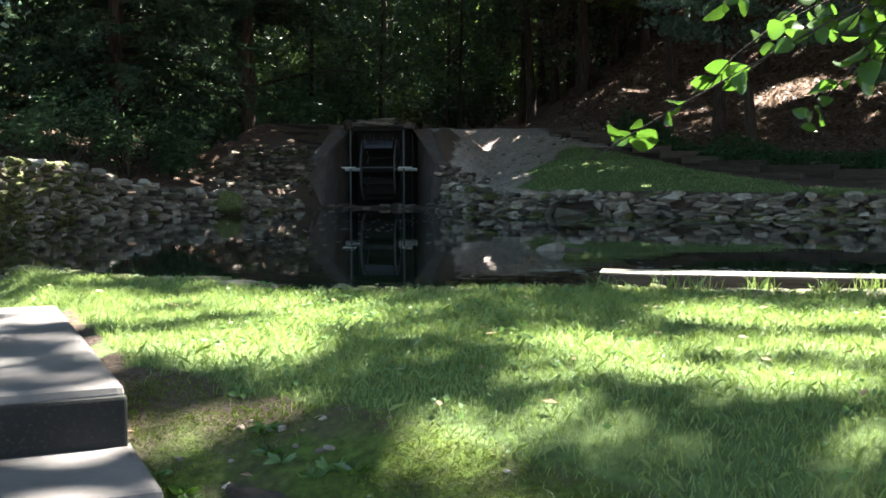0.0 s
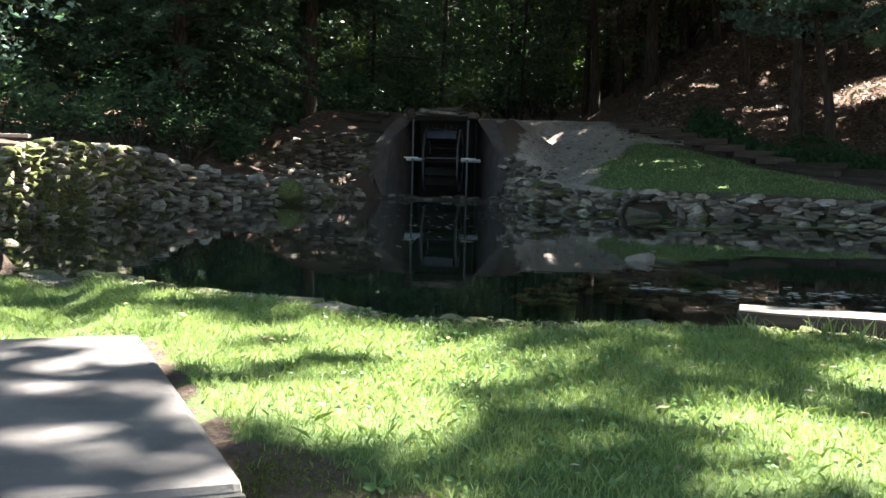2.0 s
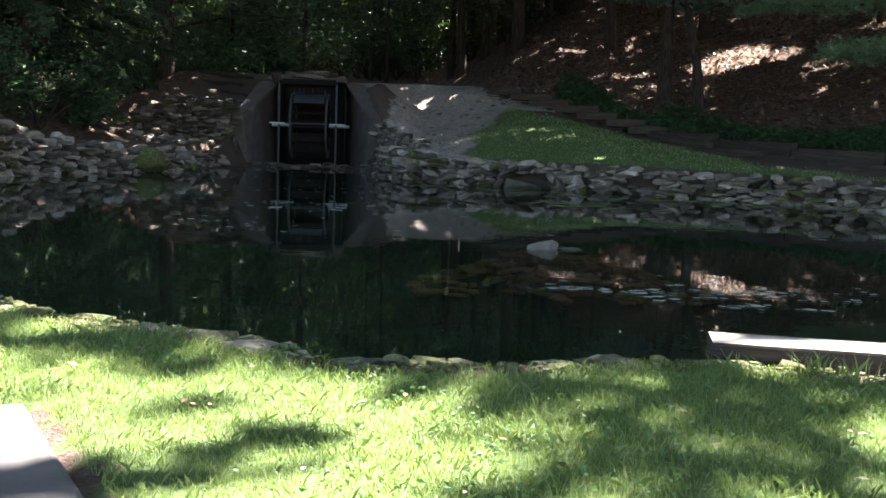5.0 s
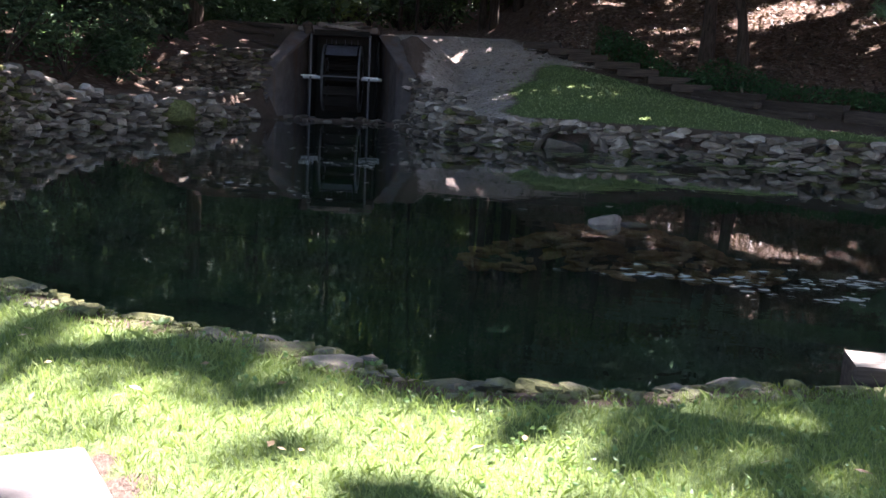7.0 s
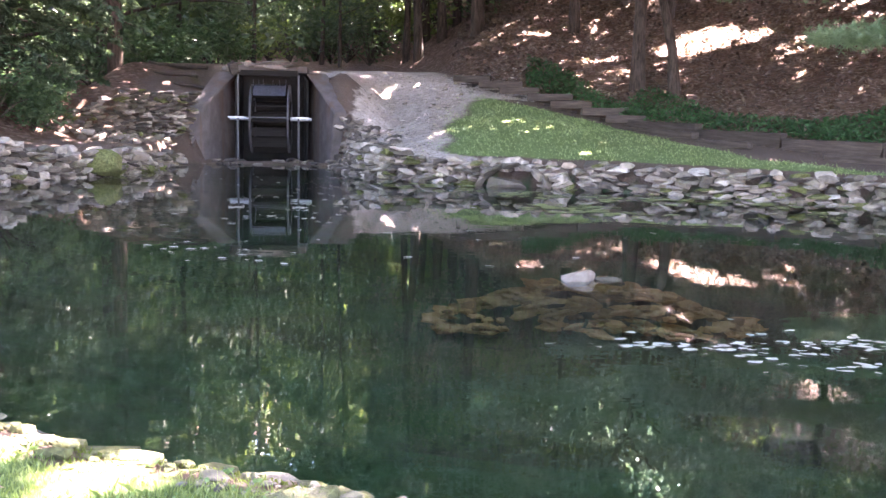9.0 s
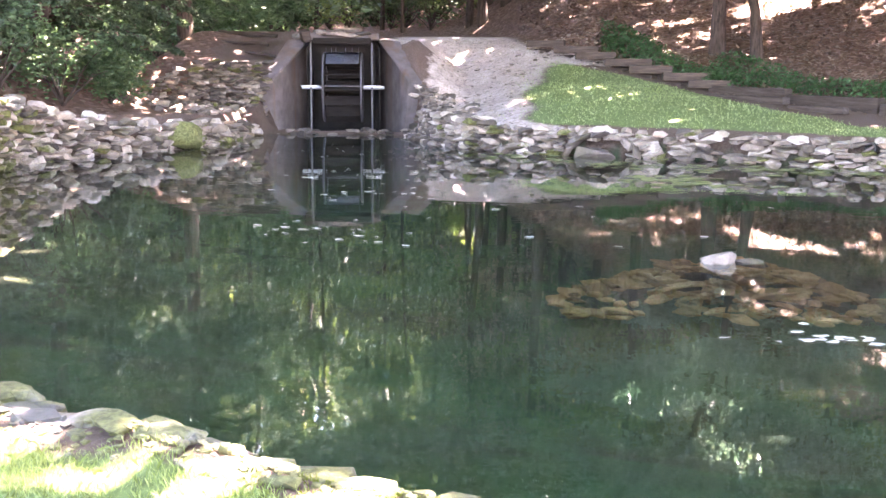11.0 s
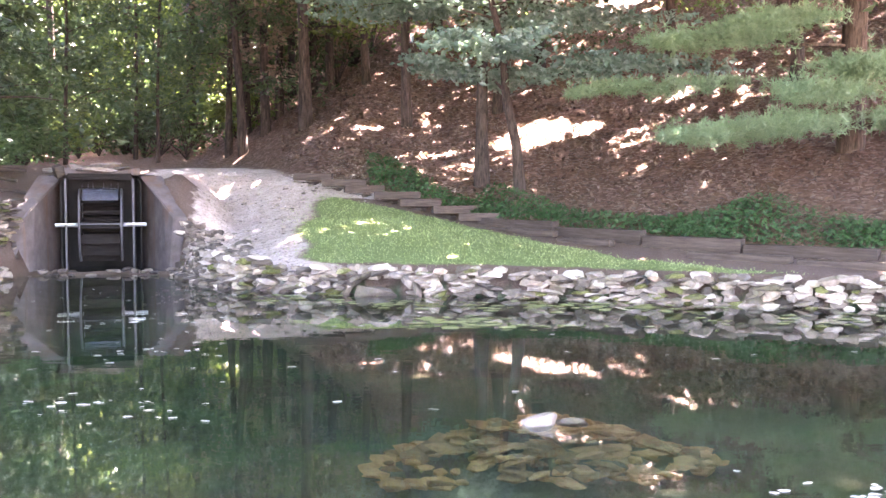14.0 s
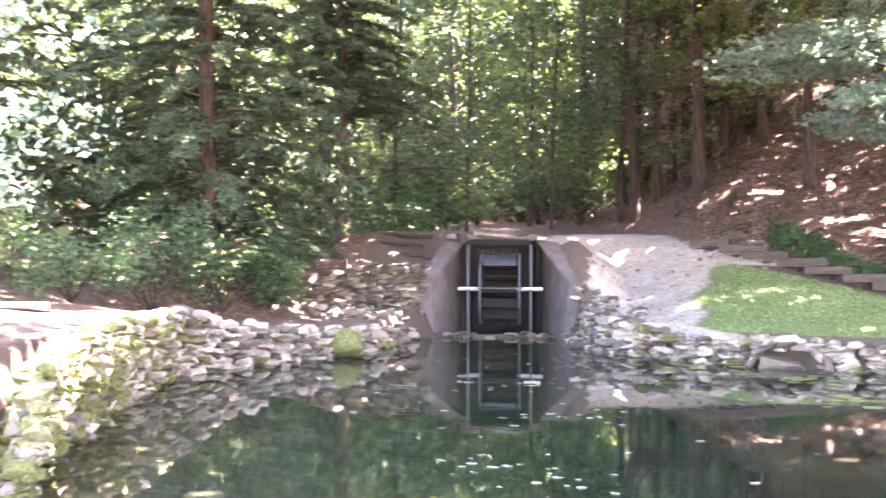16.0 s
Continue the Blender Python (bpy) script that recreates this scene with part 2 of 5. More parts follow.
M_GRASS = leaf_material("grass_blade", [(0.15, 0.195, 0.06), (0.235, 0.29, 0.1), (0.37, 0.41, 0.19)], 0.5, 0.3)
M_BANKGRASS = leaf_material("bank_grass_blade", [(0.19, 0.25, 0.1), (0.29, 0.37, 0.15), (0.42, 0.48, 0.25)], 0.45, 0.3)
# near-black concrete that stands in for shade on risers and in the wheel pit
M_SHADE_CONCRETE = concrete_material("shade_dark_concrete", [(0.3, (0.009, 0.008, 0.0075)), (0.6, (0.017, 0.015, 0.014)), (0.8, (0.03, 0.027, 0.025))], (0.016, 0.014, 0.011))
# running water; its pale blue is the sky's reflection given as colour
M_SHEET = plain("falling_water_sheen", (0.15, 0.155, 0.19), 0.15, 0, 0.4, 30)
M_MOSSBLADE = leaf_material("moss_tuft", [(0.07, 0.09, 0.02), (0.15, 0.18, 0.035), (0.23, 0.25, 0.06)], 0.3, 0.1, 0.8)
M_CLOVER = leaf_material("clover_leaflet", [(0.1, 0.17, 0.06), (0.2, 0.28, 0.12)], 0.4, 0.4)
M_DEAD = leaf_material("dead_twig", [(0.14, 0.095, 0.078), (0.3, 0.215, 0.175)], 0.3)
M_LITTERLEAF = leaf_material("fallen_leaf", [(0.2, 0.12, 0.07), (0.34, 0.24, 0.14), (0.5, 0.44, 0.34)], 0.2)
M_ALGAE = plain("algae_mat", (0.2, 0.22, 0.075), 0.7, 0, 0.5, 8)
M_FOAM = plain("floating_debris", (0.4, 0.39, 0.33), 0.6, 0, 0.4, 30)


# ---- mesh helpers ----
def arrays(name, V, F, material, parent=None, smooth=False):
    """One mesh object from a vertex array and a face array."""
    V, F = np.asarray(V, np.float32), np.asarray(F, np.int32)
    me = bpy.data.meshes.new(name)
    me.vertices.add(len(V))
    me.vertices.foreach_set("co", V.ravel())
    me.loops.add(F.size)
    me.loops.foreach_set("vertex_index", F.ravel())
    me.polygons.add(len(F))
    me.polygons.foreach_set("loop_start", np.arange(0, F.size, F.shape[1], dtype=np.int32))
    me.polygons.foreach_set("use_smooth", np.full(len(F), smooth))
    me.update(calc_edges=True)
    me.materials.append(material)
    ob = new(name, me)
    ob.parent = parent
    return ob


def part(name, bm, material, parent=None, label=""):
    me = bpy.data.meshes.new(name)
    bmesh.ops.recalc_face_normals(bm, faces=bm.faces)
    bm.to_mesh(me)
    bm.free()
    me.materials.append(material)
    ob = new(name, me)
    ob.parent = parent
    return tagged(ob, label)


def box(bm, m, sx, sy, sz, bevel=0.0, rough=0.0, rs=None):
    r = bmesh.ops.create_cube(bm, size=1.0, matrix=m @ Matrix.Diagonal((sx, sy, sz, 1)))
    vs = r["verts"]
    if bevel:
        es = list({e for v in vs for e in v.link_edges})
        r2 = bmesh.ops.bevel(bm, geom=es, offset=bevel, segments=2, profile=0.6, affect="EDGES")
        vs = list({v for f in r2["faces"] for v in f.verts} | {v for v in vs if v.is_valid})
    if rough and rs:
        for v in vs:
            v.co += Vector((rs.uniform(-1, 1), rs.uniform(-1, 1), rs.uniform(-1, 1))) * rough
    return vs


def thing(name, m, label, category, group="", kind=""):
    ob = new(name)
    ob.empty_display_size = 0.2
    ob.matrix_world = m
    return tagged(ob, label, category, group, kind)


def tube(path, radii, sides=7):
    path, radii = np.asarray(path, float), np.asarray(radii, float)
    tan = np.gradient(path, axis=0)
    tan /= np.linalg.norm(tan, axis=1)[:, None] + 1e-9
    ref = np.where(np.abs(tan[:, 2:3]) > 0.8, np.array([[1.0, 0, 0]]), np.array([[0, 0, 1.0]]))
    a = np.cross(tan, ref)
    a /= np.linalg.norm(a, axis=1)[:, None] + 1e-9
    b = np.cross(tan, a)
    ang = np.linspace(0, 2 * np.pi, sides, endpoint=False)
    V = path[:, None] + radii[:, None, None] * (a[:, None] * np.cos(ang)[None, :, None] + b[:, None] * np.sin(ang)[None, :, None])
    n = len(path)
    i, j = np.meshgrid(np.arange(n - 1), np.arange(sides), indexing="ij")
    k = (j + 1) % sides
    F = np.stack([i * sides + j, i * sides + k, (i + 1) * sides + k, (i + 1) * sides + j], -1).reshape(-1, 4)
    return V.reshape(-1, 3), F


def join(pieces):
    V, F, o = [], [], 0
    for v, f in pieces:
        V.append(v)
        F.append(f + o)
        o += len(v)
    return np.concatenate(V), np.concatenate(F)


def unit(a):
    return a / (np.linalg.norm(a, axis=-1, keepdims=True) + 1e-9)


def leaf_quads(C, D, L, W, rng, curl=0.2):
    """Pointed leaves: centres C, directions D, lengths L, widths W; each one a creased rhomb."""
    n = len(C)
    D = unit(D)
    R = unit(np.cross(D, unit(rng.normal(size=(n, 3)))))
    N = np.cross(R, D)
    L, W = np.broadcast_to(L, (n,))[:, None], np.broadcast_to(W, (n,))[:, None]
    base, tip = C - D * L * 0.5, C + D * L * 0.5 - N * L * curl * 0.5
    mid = C - D * L * 0.05
    V = np.stack([base, mid + R * W * 0.5 + N * W * curl, tip, mid - R * W * 0.5 + N * W * curl], 1).reshape(-1, 3)
    return V, np.arange(4 * n).reshape(-1, 4)


# ---- the lie of the land ----
NEAR_SHORE = [(12, 9.8), (6, 9.0), (3, 8.75), (0.6, 8.75), (-1.0, 8.95), (-1.6, 8.85), (-2.1, 8.55), (-2.6, 8.5), (-3.0, 8.75), (-3.5, 9.0),
              (-4.1, 9.15), (-4.7, 9.5), (-5.4, 9.85), (-6.3, 10.25), (-7.6, 11.1), (-8.8, 12.5)]
LEFT_SHORE = [(-9.5, 14.0), (-10.06, 15.6), (-11.0, 18.3), (-11.6, 20.7), (-11.5, 22.0), (-10.9, 23.4), (-10.3, 24.5), (-10.05, 26.2), (-10.0, 28.0), (-9.75, 29.5)]
HOUSE = [(-10.02, 29.24), (-9.72, 30.8), (-9.78, 31.5), (-7.61, 31.85), (-7.45, 31.16), (-6.7, 29.76), (-6.7, 29.3)]
RIGHT_SHORE = [(-6.3, 28.0), (-5.7, 26.6), (-4.9, 25.5), (-3.9, 24.9), (-2.9, 24.6), (-1.9, 24.3), (-1.0, 24.0), (0.7, 23.3), (1.9, 22.7), (3.1, 22.1), (4.1, 21.7), (7, 20.6), (12, 19.4)]
POND = np.array(NEAR_SHORE + LEFT_SHORE + HOUSE + RIGHT_SHORE)
SLAB_C, SLAB_U, SLAB_V = np.array((-2.2, 5.65)), np.array((-0.6, 0.8)), np.array((-0.8, -0.6))
SLAB_Z, RISER, TREAD = 0.21, 0.17, 0.5


def poly_dist(x, y, P, closed=True):
    """Distance to the polyline, and whether inside the polygon."""
    d = np.full(x.shape, 1e9)
    inside = np.zeros(x.shape, bool)
    n = len(P)
    for i in range(n if closed else n - 1):
        (x0, y0), (x1, y1) = P[i], P[(i + 1) % n]
        ex, ey = x1 - x0, y1 - y0
        t = np.clip(((x - x0) * ex + (y - y0) * ey) / (ex * ex + ey * ey), 0, 1)
        d = np.minimum(d, np.hypot(x - x0 - t * ex, y - y0 - t * ey))
        if closed:
            c = ((y0 > y) != (y1 > y)) & (x < ex * (y - y0) / (ey + 1e-12) + x0)
            inside ^= c
    return d, inside


def wobble(x, y, f, seed=0.0):
    return (np.sin(x * f + 1.3 * np.sin(y * f * 0.7 + seed)) + np.sin(y * f * 1.1 + 1.7 * np.sin(x * f * 0.6 + seed * 2)) + np.sin((x + y) * f * 0.53 + seed)) / 3


def sstep(a, b, v):
    t = np.clip((v - a) / (b - a), 0, 1)
    return t * t * (3 - 2 * t)


def smin(a, b, k):
    h = np.clip(0.5 + 0.5 * (b - a) / k, 0, 1)
    return b * (1 - h) + a * h - k * h * (1 - h)


TIE_LINE = [(-14, 36.0), (-9, 34.6), (-4.9, 33.6), (-2.5, 31.5), (-0.85, 30.0), (1.5, 26.4), (3.0, 24.9), (5.2, 22.7), (9, 20.9), (14, 19.3)]
TIE_Z = [2.28, 2.28, 2.02, 1.5, 1.06, 0.74, 0.62, 0.55, 0.5, 0.5]
TIE_X = [p[0] for p in TIE_LINE]
TIE_Y = [p[1] for p in TIE_LINE]


def height(x, y):
    x, y = np.asarray(x, float), np.asarray(y, float)
    d, inside = poly_dist(x, y, POND)
    dl, _ = poly_dist(x, y, LEFT_SHORE, False)
    # near bank: level lawn that falls away towards the foot of the steps
    u = (x - SLAB_C[0]) * SLAB_U[0] + (y - SLAB_C[1]) * SLAB_U[1]
    near = 0.2 + 0.02 * wobble(x, y, 2.1)
    fall = 6.0 - y
    near = near - np.where(fall > 0, 0.31 * np.minimum(fall, 3.6) * sstep(-0.4, 1.2, fall), 0)
    v = (x - SLAB_C[0]) * SLAB_V[0] + (y - SLAB_C[1]) * SLAB_V[1]
    near = near - 0.13 * np.exp(-(v / 0.38) ** 2) * sstep(0.7, -0.1, u) * (v < 0.1)
    near = near - 0.12 * sstep(-0.05, 0.2, v) * sstep(-6, 0.2, u) * (1 - sstep(2.9, 3.4, v))
    # far bank rising from the wall to the line of ties
    dt, _ = poly_dist(x, y, TIE_LINE, False)
    tz = np.interp(x, TIE_X, TIE_Z)
    ds = np.maximum(0, d - 0.25)
    far = 0.44 + (tz - 0.44) * ds / (ds + dt + 1e-6)
    # left bank
    left = 1.0 + 0.1 * np.maximum(0, dl - 0.4) + 0.04 * wobble(x, y, 1.3)
    low = sstep(20.3, 23.0, y) * (1 - sstep(1.2, 3.2, dl))
    left = left * (1 - low * 0.45)
    crest = 2.28 + 0.06 * np.maximum(0, y - 37) * sstep(37, 42, y)
    # hill on the right, behind the ties
    ty = np.interp(x, TIE_X, TIE_Y)
    back = y > ty
    hill = tz + 0.1 + 0.34 * dt + 0.004 * dt ** 2
    hill = smin(hill, 2.3 + np.maximum(-0.1, x + 3.6 + 0.31 * (y - 33)) * 0.62, 0.8)
    hill = smin(hill, 16 + 0 * x, 3)
    wleft = np.clip((-(x) - 8.4) / 1.6, 0, 1)
    bank = far * (1 - wleft) + left * wleft
    bank = smin(bank, crest, 0.3)
    dh = np.hypot((x + 8.36) * 0.92, np.minimum(y - 31.4, 0))
    bank = np.maximum(bank, np.where(y < 34, 2.1 - 0.88 * np.maximum(0, dh - 1.3), 0))
    # the stacked stone face left of the housing holds up a dirt bank
    off = ((y - 28.2) * 1.7 - (x + 11.9) * 1.1) / 2.025
    up = np.minimum(1.3 + 0.3 * off, 2.28) * (off > 0.12) * sstep(-14.0, -12.3, x) * (x < -9.9) * (y < 34)
    bank = np.maximum(bank, up)
    behind = sstep(0.02, 0.35, dt) * back
    crest_w = sstep(-3.5, -6.5, x)
    ridge = 0.05 * np.maximum(0, y - 38) + 0.34 * np.maximum(0, np.minimum(y, 170) - 60)
    ridge = ridge + 0.3 * np.maximum(0, np.minimum(-x, 130) - 24) * (y > 5)
    bank = np.where(back & (y > 15), (hill + ridge) * behind + bank * (1 - behind), bank)
    side = sstep(12.0, 14.5, y + 0 * x)
    side = np.where(x < -6, sstep(9.0, 13.0, y - (-(x) - 6) * 0.6 + 1.5), side)
    g = near * (1 - side) + bank * side
    g = g + 0.02 * wobble(x, y, 3.7, 2.0) * (d > 0.6)
    depth = -0.12 - 0.55 * sstep(0.2, 3.5, d) - 0.12 * wobble(x, y, 1.1, 1.0)
    mound = 0.5 * np.exp(-(((x + 1.95) / 1.2) ** 2 + ((y - 15.05) / 0.75) ** 2))
    depth = np.minimum(depth + mound, -0.1)
    bar = np.exp(-((y - 29.15 - 0.1 * np.sin(3 * x)) / 0.42) ** 2) * sstep(-10.3, -9.9, x) * sstep(-6.4, -6.9, x)
    depth = depth * (1 - bar) + 0.07 * bar
    blend = sstep(-0.02, 0.14, d)
    wet = np.minimum(g, 0.05) * (1 - blend) + depth * blend
    shelf = g - (1 - sstep(0.02, 0.22, d)) * np.clip(g - 0.05, 0, 2) * 0.85
    # the housing walls hold the bank up to their own height
    held = (y > 29.3) & (np.abs(x + 8.4) < 2.6)
    shelf = np.where(held, g - 0.16 * (1 - sstep(0.15, 0.55, d)), shelf)
    return np.where(inside, wet, shelf)


def hz(x, y):
    return float(height(np.array([x]), np.array([y]))[0])


def spaced(lo, hi, fine_lo, fine_hi, step, grow=1.22):
    mid = list(np.arange(fine_lo, fine_hi, step))
    a, b, s = [], [], step
    p, q = fine_lo, mid[-1]
    while p > lo:
        s *= grow
        p -= s
        a.append(p)
    s = step
    while q < hi:
        s *= grow
        q += s
        b.append(q)
    return np.array(a[::-1] + mid + b)


def build_ground():
    gx = spaced(-900, 900, -13.5, 9.0, 0.15)
    gy = np.concatenate([spaced(-900, 2, 2.0, 12.0, 0.13)[:-1], ])
    gy = gy[gy < 12.0]
    gy = np.concatenate([gy, spaced(12, 900, 12.0, 37.0, 0.2)])
    X, Y = np.meshgrid(gx, gy)
    Z = height(X, Y)
    V = np.stack([X, Y, Z], -1).reshape(-1, 3)
    ny, nx = X.shape
    i, j = np.meshgrid(np.arange(ny - 1), np.arange(nx - 1), indexing="ij")
    a = i * nx + j
    F = np.stack([a, a + 1, a + nx + 1, a + nx], -1).reshape(-1, 4)
    ob = arrays("ground", V, F, M_GROUND, None, True)
    x, y, z = V[:, 0], V[:, 1], V[:, 2]
    d, ins = poly_dist(x, y, POND)
    w = lawn_mask(x, y)
    tie = np.interp(x, TIE_X, TIE_Y)
    litter = sstep(0.2, 0.6, y - tie) * sstep(-5.5, -3.0, x + 0.25 * (y - 33)) * (y > 15)
    litter = np.maximum(litter, sstep(38, 41, y))
    litter = np.maximum(litter, sstep(-10.5, -12.0, x) * (y > 15) * 0.62)
    gravel = sstep(-7.0, -6.0, x) * sstep(-2.6, -4.2, x - 0.3 * (y - 30) * (y > 30)) * (1 - litter) * (y > 22) * (1 - w)
    gravel = np.maximum(gravel, (y > 31.5) * (1 - litter) * sstep(-9, -7, x))
    moss = sstep(6.2, 5.5, y) * (y > 3) * 0.62 * (x < 0.4)
    dl, _ = poly_dist(x, y, LEFT_SHORE, False)
    silt = np.exp(-(dl / 2.6) ** 2) + np.exp(-(((x + 1.95) / 1.8) ** 2 + ((y - 15.05) / 1.1) ** 2))
    for name, arr in (("lawn", w), ("silt", np.clip(silt, 0, 1)), ("litter", litter), ("gravel", gravel), ("moss", moss), ("bed", (ins & (z < -0.02)).astype(float))):
        at = ob.data.attributes.new(name, "FLOAT", "POINT")
        at.data.foreach_set("value", np.asarray(arr, np.float32))
    return tagged(ob, "earth ground with lawn, gravel slope and leaf litter", "ground", kind="structure")


def lawn_mask(x, y):
    """1 on turf: the near lawn and the grass slope beyond the pond."""
    d, ins = poly_dist(x, y, POND)
    u = (x - SLAB_C[0]) * SLAB_U[0] + (y - SLAB_C[1]) * SLAB_U[1]
    v = (x - SLAB_C[0]) * SLAB_V[0] + (y - SLAB_C[1]) * SLAB_V[1]
    edge = np.interp(x, (-2.5, -2.2, -1.9, -1.4, -1.1, -0.8, 1.0), (6.06, 6.1, 5.94, 5.68, 5.52, 5.42, 4.5)) + 0.07 * wobble(x, y, 4.3, 4)
    near = sstep(-0.12, 0.14, y - np.maximum(edge, 4.2)) * (y < 14)
    near = near * np.where((v > -0.06) & (u < 2.2), 0, 1) * sstep(0.26, 0.48, d + 0.08 * wobble(x, y, 5.0, 1))
    tie = np.interp(x, TIE_X, TIE_Y)
    far = sstep(0.0, 0.6, (tie - y) * 0.75 - 0.25 - 0.85 * sstep(-1.4, 0.8, x) + 0.18 * wobble(x, y, 2.7)) * sstep(-0.5, 0.9, x + 4.5 - 0.05 * (y - 25) + 0.35 * wobble(x, y, 1.9, 2)) * sstep(0.25, 0.7, d + 0.1 * wobble(x, y, 3.3, 1)) * (y > 18)
    return np.where(ins, 0, np.maximum(near, far))


build_ground()


def build_water():
    xs, ys = np.linspace(-12.4, 12.0, 4), np.linspace(8.3, 31.8, 4)
    X, Y = np.meshgrid(xs, ys)
    V = np.stack([X, Y, 0 * X], -1).reshape(-1, 3)
    F = [[r * 4 + c, r * 4 + c + 1, r * 4 + c + 5, r * 4 + c + 4] for r in range(3) for c in range(3)]
    ob = arrays("water", V, F, M_WATER, None, True)
    return tagged(ob, "still dark green pond water with reflections", "pond", kind="structure")


build_water()


# ---- concrete landing and steps ----
def build_landing():
    def block(name, u0, u1, v0, v1, top, thick, label):
        c = SLAB_C + SLAB_U * (u0 + u1) / 2 + SLAB_V * (v0 + v1) / 2
        m = Matrix(((SLAB_V[0], SLAB_U[0], 0, c[0]), (SLAB_V[1], SLAB_U[1], 0, c[1]), (0, 0, 1, top - thick / 2), (0, 0, 0, 1)))
        bm = bmesh.new()
        box(bm, Matrix.Identity(4), v1 - v0, u1 - u0, thick, 0.022)
        ob = part(name, bm, M_SLAB)
        ob.matrix_world = m
        # dark plate set proud of the riser to paint the shade on it
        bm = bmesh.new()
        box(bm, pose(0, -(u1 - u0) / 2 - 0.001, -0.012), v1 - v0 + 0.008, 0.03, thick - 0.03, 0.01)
        part("riser_face", bm, M_SHADE_CONCRETE, ob, "dark plate on the riser that paints its shade")
        return tagged(ob, label, "landing" if "landing" in name else "step", kind="structure")

    block("landing", 0, 2.15, 0, 2.4, SLAB_Z, 0.34, "grey concrete landing with worn rounded edges")
    for k in range(1, 7):
        block("step", -TREAD * k, -TREAD * (k - 1) + 0.06, -0.02, 2.4, SLAB_Z - RISER * k, 0.34 - 0.004 * k, "grey concrete garden step with fallen leaves")


build_landing()


# ---- stones ----
def stone_mesh(name, seed, flat=0.45):
    rs = random.Random(seed)
    bm = bmesh.new()
    for k in range(17):
        v = Vector((rs.gauss(0, 1), rs.gauss(0, 1), rs.gauss(0, 1))).normalized()
        q = max(abs(v.x), abs(v.y), abs(v.z))
        v = v * (0.25 + 0.72 / q) * rs.uniform(0.85, 1.05)
        bm.verts.new((v.x * 0.5, v.y * 0.5, v.z * 0.5))
    bmesh.ops.convex_hull(bm, input=bm.verts)
    for v in [v for v in bm.verts if not v.link_faces]:
        bm.verts.remove(v)
    bmesh.ops.recalc_face_normals(bm, faces=bm.faces)
    me = bpy.data.meshes.new(name)
    bm.to_mesh(me)
    bm.free()
    lo = np.array([v.co[:] for v in me.vertices])
    ext = lo.max(0) - lo.min(0)
    for v in me.vertices:
        v.co = [c / e for c, e in zip(v.co, ext)]
    return me


def stone_set(name, material, n=14):
    out = []
    for k in range(n):
        me = stone_mesh(name, 100 + k)
        me.materials.append(material)
        out.append(me)
    return out


STONES = stone_set("stone", M_STONE)
STONES_DARK = stone_set("stone", M_STONE_DARK)
STONES_MOSS = stone_set("stone", M_STONE_MOSS)
STONES_WET = stone_set("stone", M_STONE_WET)


class Heap:
    """Collects stones: up to a limit each an object of its own, the others joined into one part per material."""

    def __init__(self, parent, limit=300):
        self.parent, self.limit, self.n, self.rest = parent, limit, 0, {}

    def put(self, me, m):
        self.n += 1
        if self.n <= self.limit:
            ob = new("stone", me)
            ob.parent = self.parent
            ob.matrix_basis = m
            return
        V = np.array([m @ v.co for v in me.vertices])
        F = np.array([p.vertices[:] for p in me.polygons])
        self.rest.setdefault(me.materials[0], []).append((V, F))

    def done(self):
        for material, pieces in self.rest.items():
            tagged(arrays("stones", *join(pieces), material, self.parent), kind="stuff")


def along(line, step):
    """Points at even steps along a polyline, with their directions."""
    P = [np.array(p, float) for p in line]
    out, carry = [], 0.0
    for a, b in zip(P[:-1], P[1:]):
        L = np.linalg.norm(b - a)
        t = carry
        while t < L:
            out.append((a + (b - a) * t / L, (b - a) / L))
            t += step
        carry = t - L
    return out


def stone_wall(name, line, top_of, label, seed, mossy, batter, step=0.34, course=0.15, flip=1.0, skip=None, dark=0.35):
    rs = random.Random(seed)
    base = tagged(new(name), label, "stone wall", kind="structure")
    heap = Heap(base)
    pts = along(line, step)
    L = len(pts) * step
    n = 0
    for k, (p, d) in enumerate(pts):
        s = k * step
        nrm = np.array((d[1], -d[0])) * flip
        top = top_of(k / max(1, len(pts) - 1))
        z, c = -0.12, 0
        while z < top - 0.02:
            h = course * rs.uniform(0.7, 1.5)
            ln = step * rs.uniform(0.7, 1.5)
            off = -batter * (z + 0.1) + rs.uniform(-0.06, 0.05)
            q = p + nrm * off + d * rs.uniform(-0.17, 0.17)
            if skip and skip(q, z):
                z += h * 0.86
                continue
            m = Matrix.Translation((q[0], q[1], z + h / 2)) @ Matrix.Rotation(math.atan2(d[1], d[0]) + rs.uniform(-0.45, 0.45), 4, "Z") @ Matrix.Rotation(rs.uniform(-0.2, 0.2), 4, "Y") @ Matrix.Rotation(rs.uniform(-0.15, 0.15), 4, "X")
            m = m @ Matrix.Diagonal((ln, min(rs.uniform(0.26, 0.42), ln * 1.3), h * 1.12, 1))
            pool = STONES_MOSS if rs.random() < mossy(k / max(1, len(pts) - 1), z) else STONES_DARK if rs.random() < dark else STONES
            heap.put(rs.choice(pool), m)
            n += 1
            z += h * 0.76
            c += 1
    heap.done()
    return base, n


def left_top(t):
    return float(np.interp(t, [0, 0.2, 0.45, 0.56, 0.62, 0.72, 0.85, 1.0], [0.75, 1.05, 1.02, 0.98, 0.8, 0.52, 0.42, 0.22]))


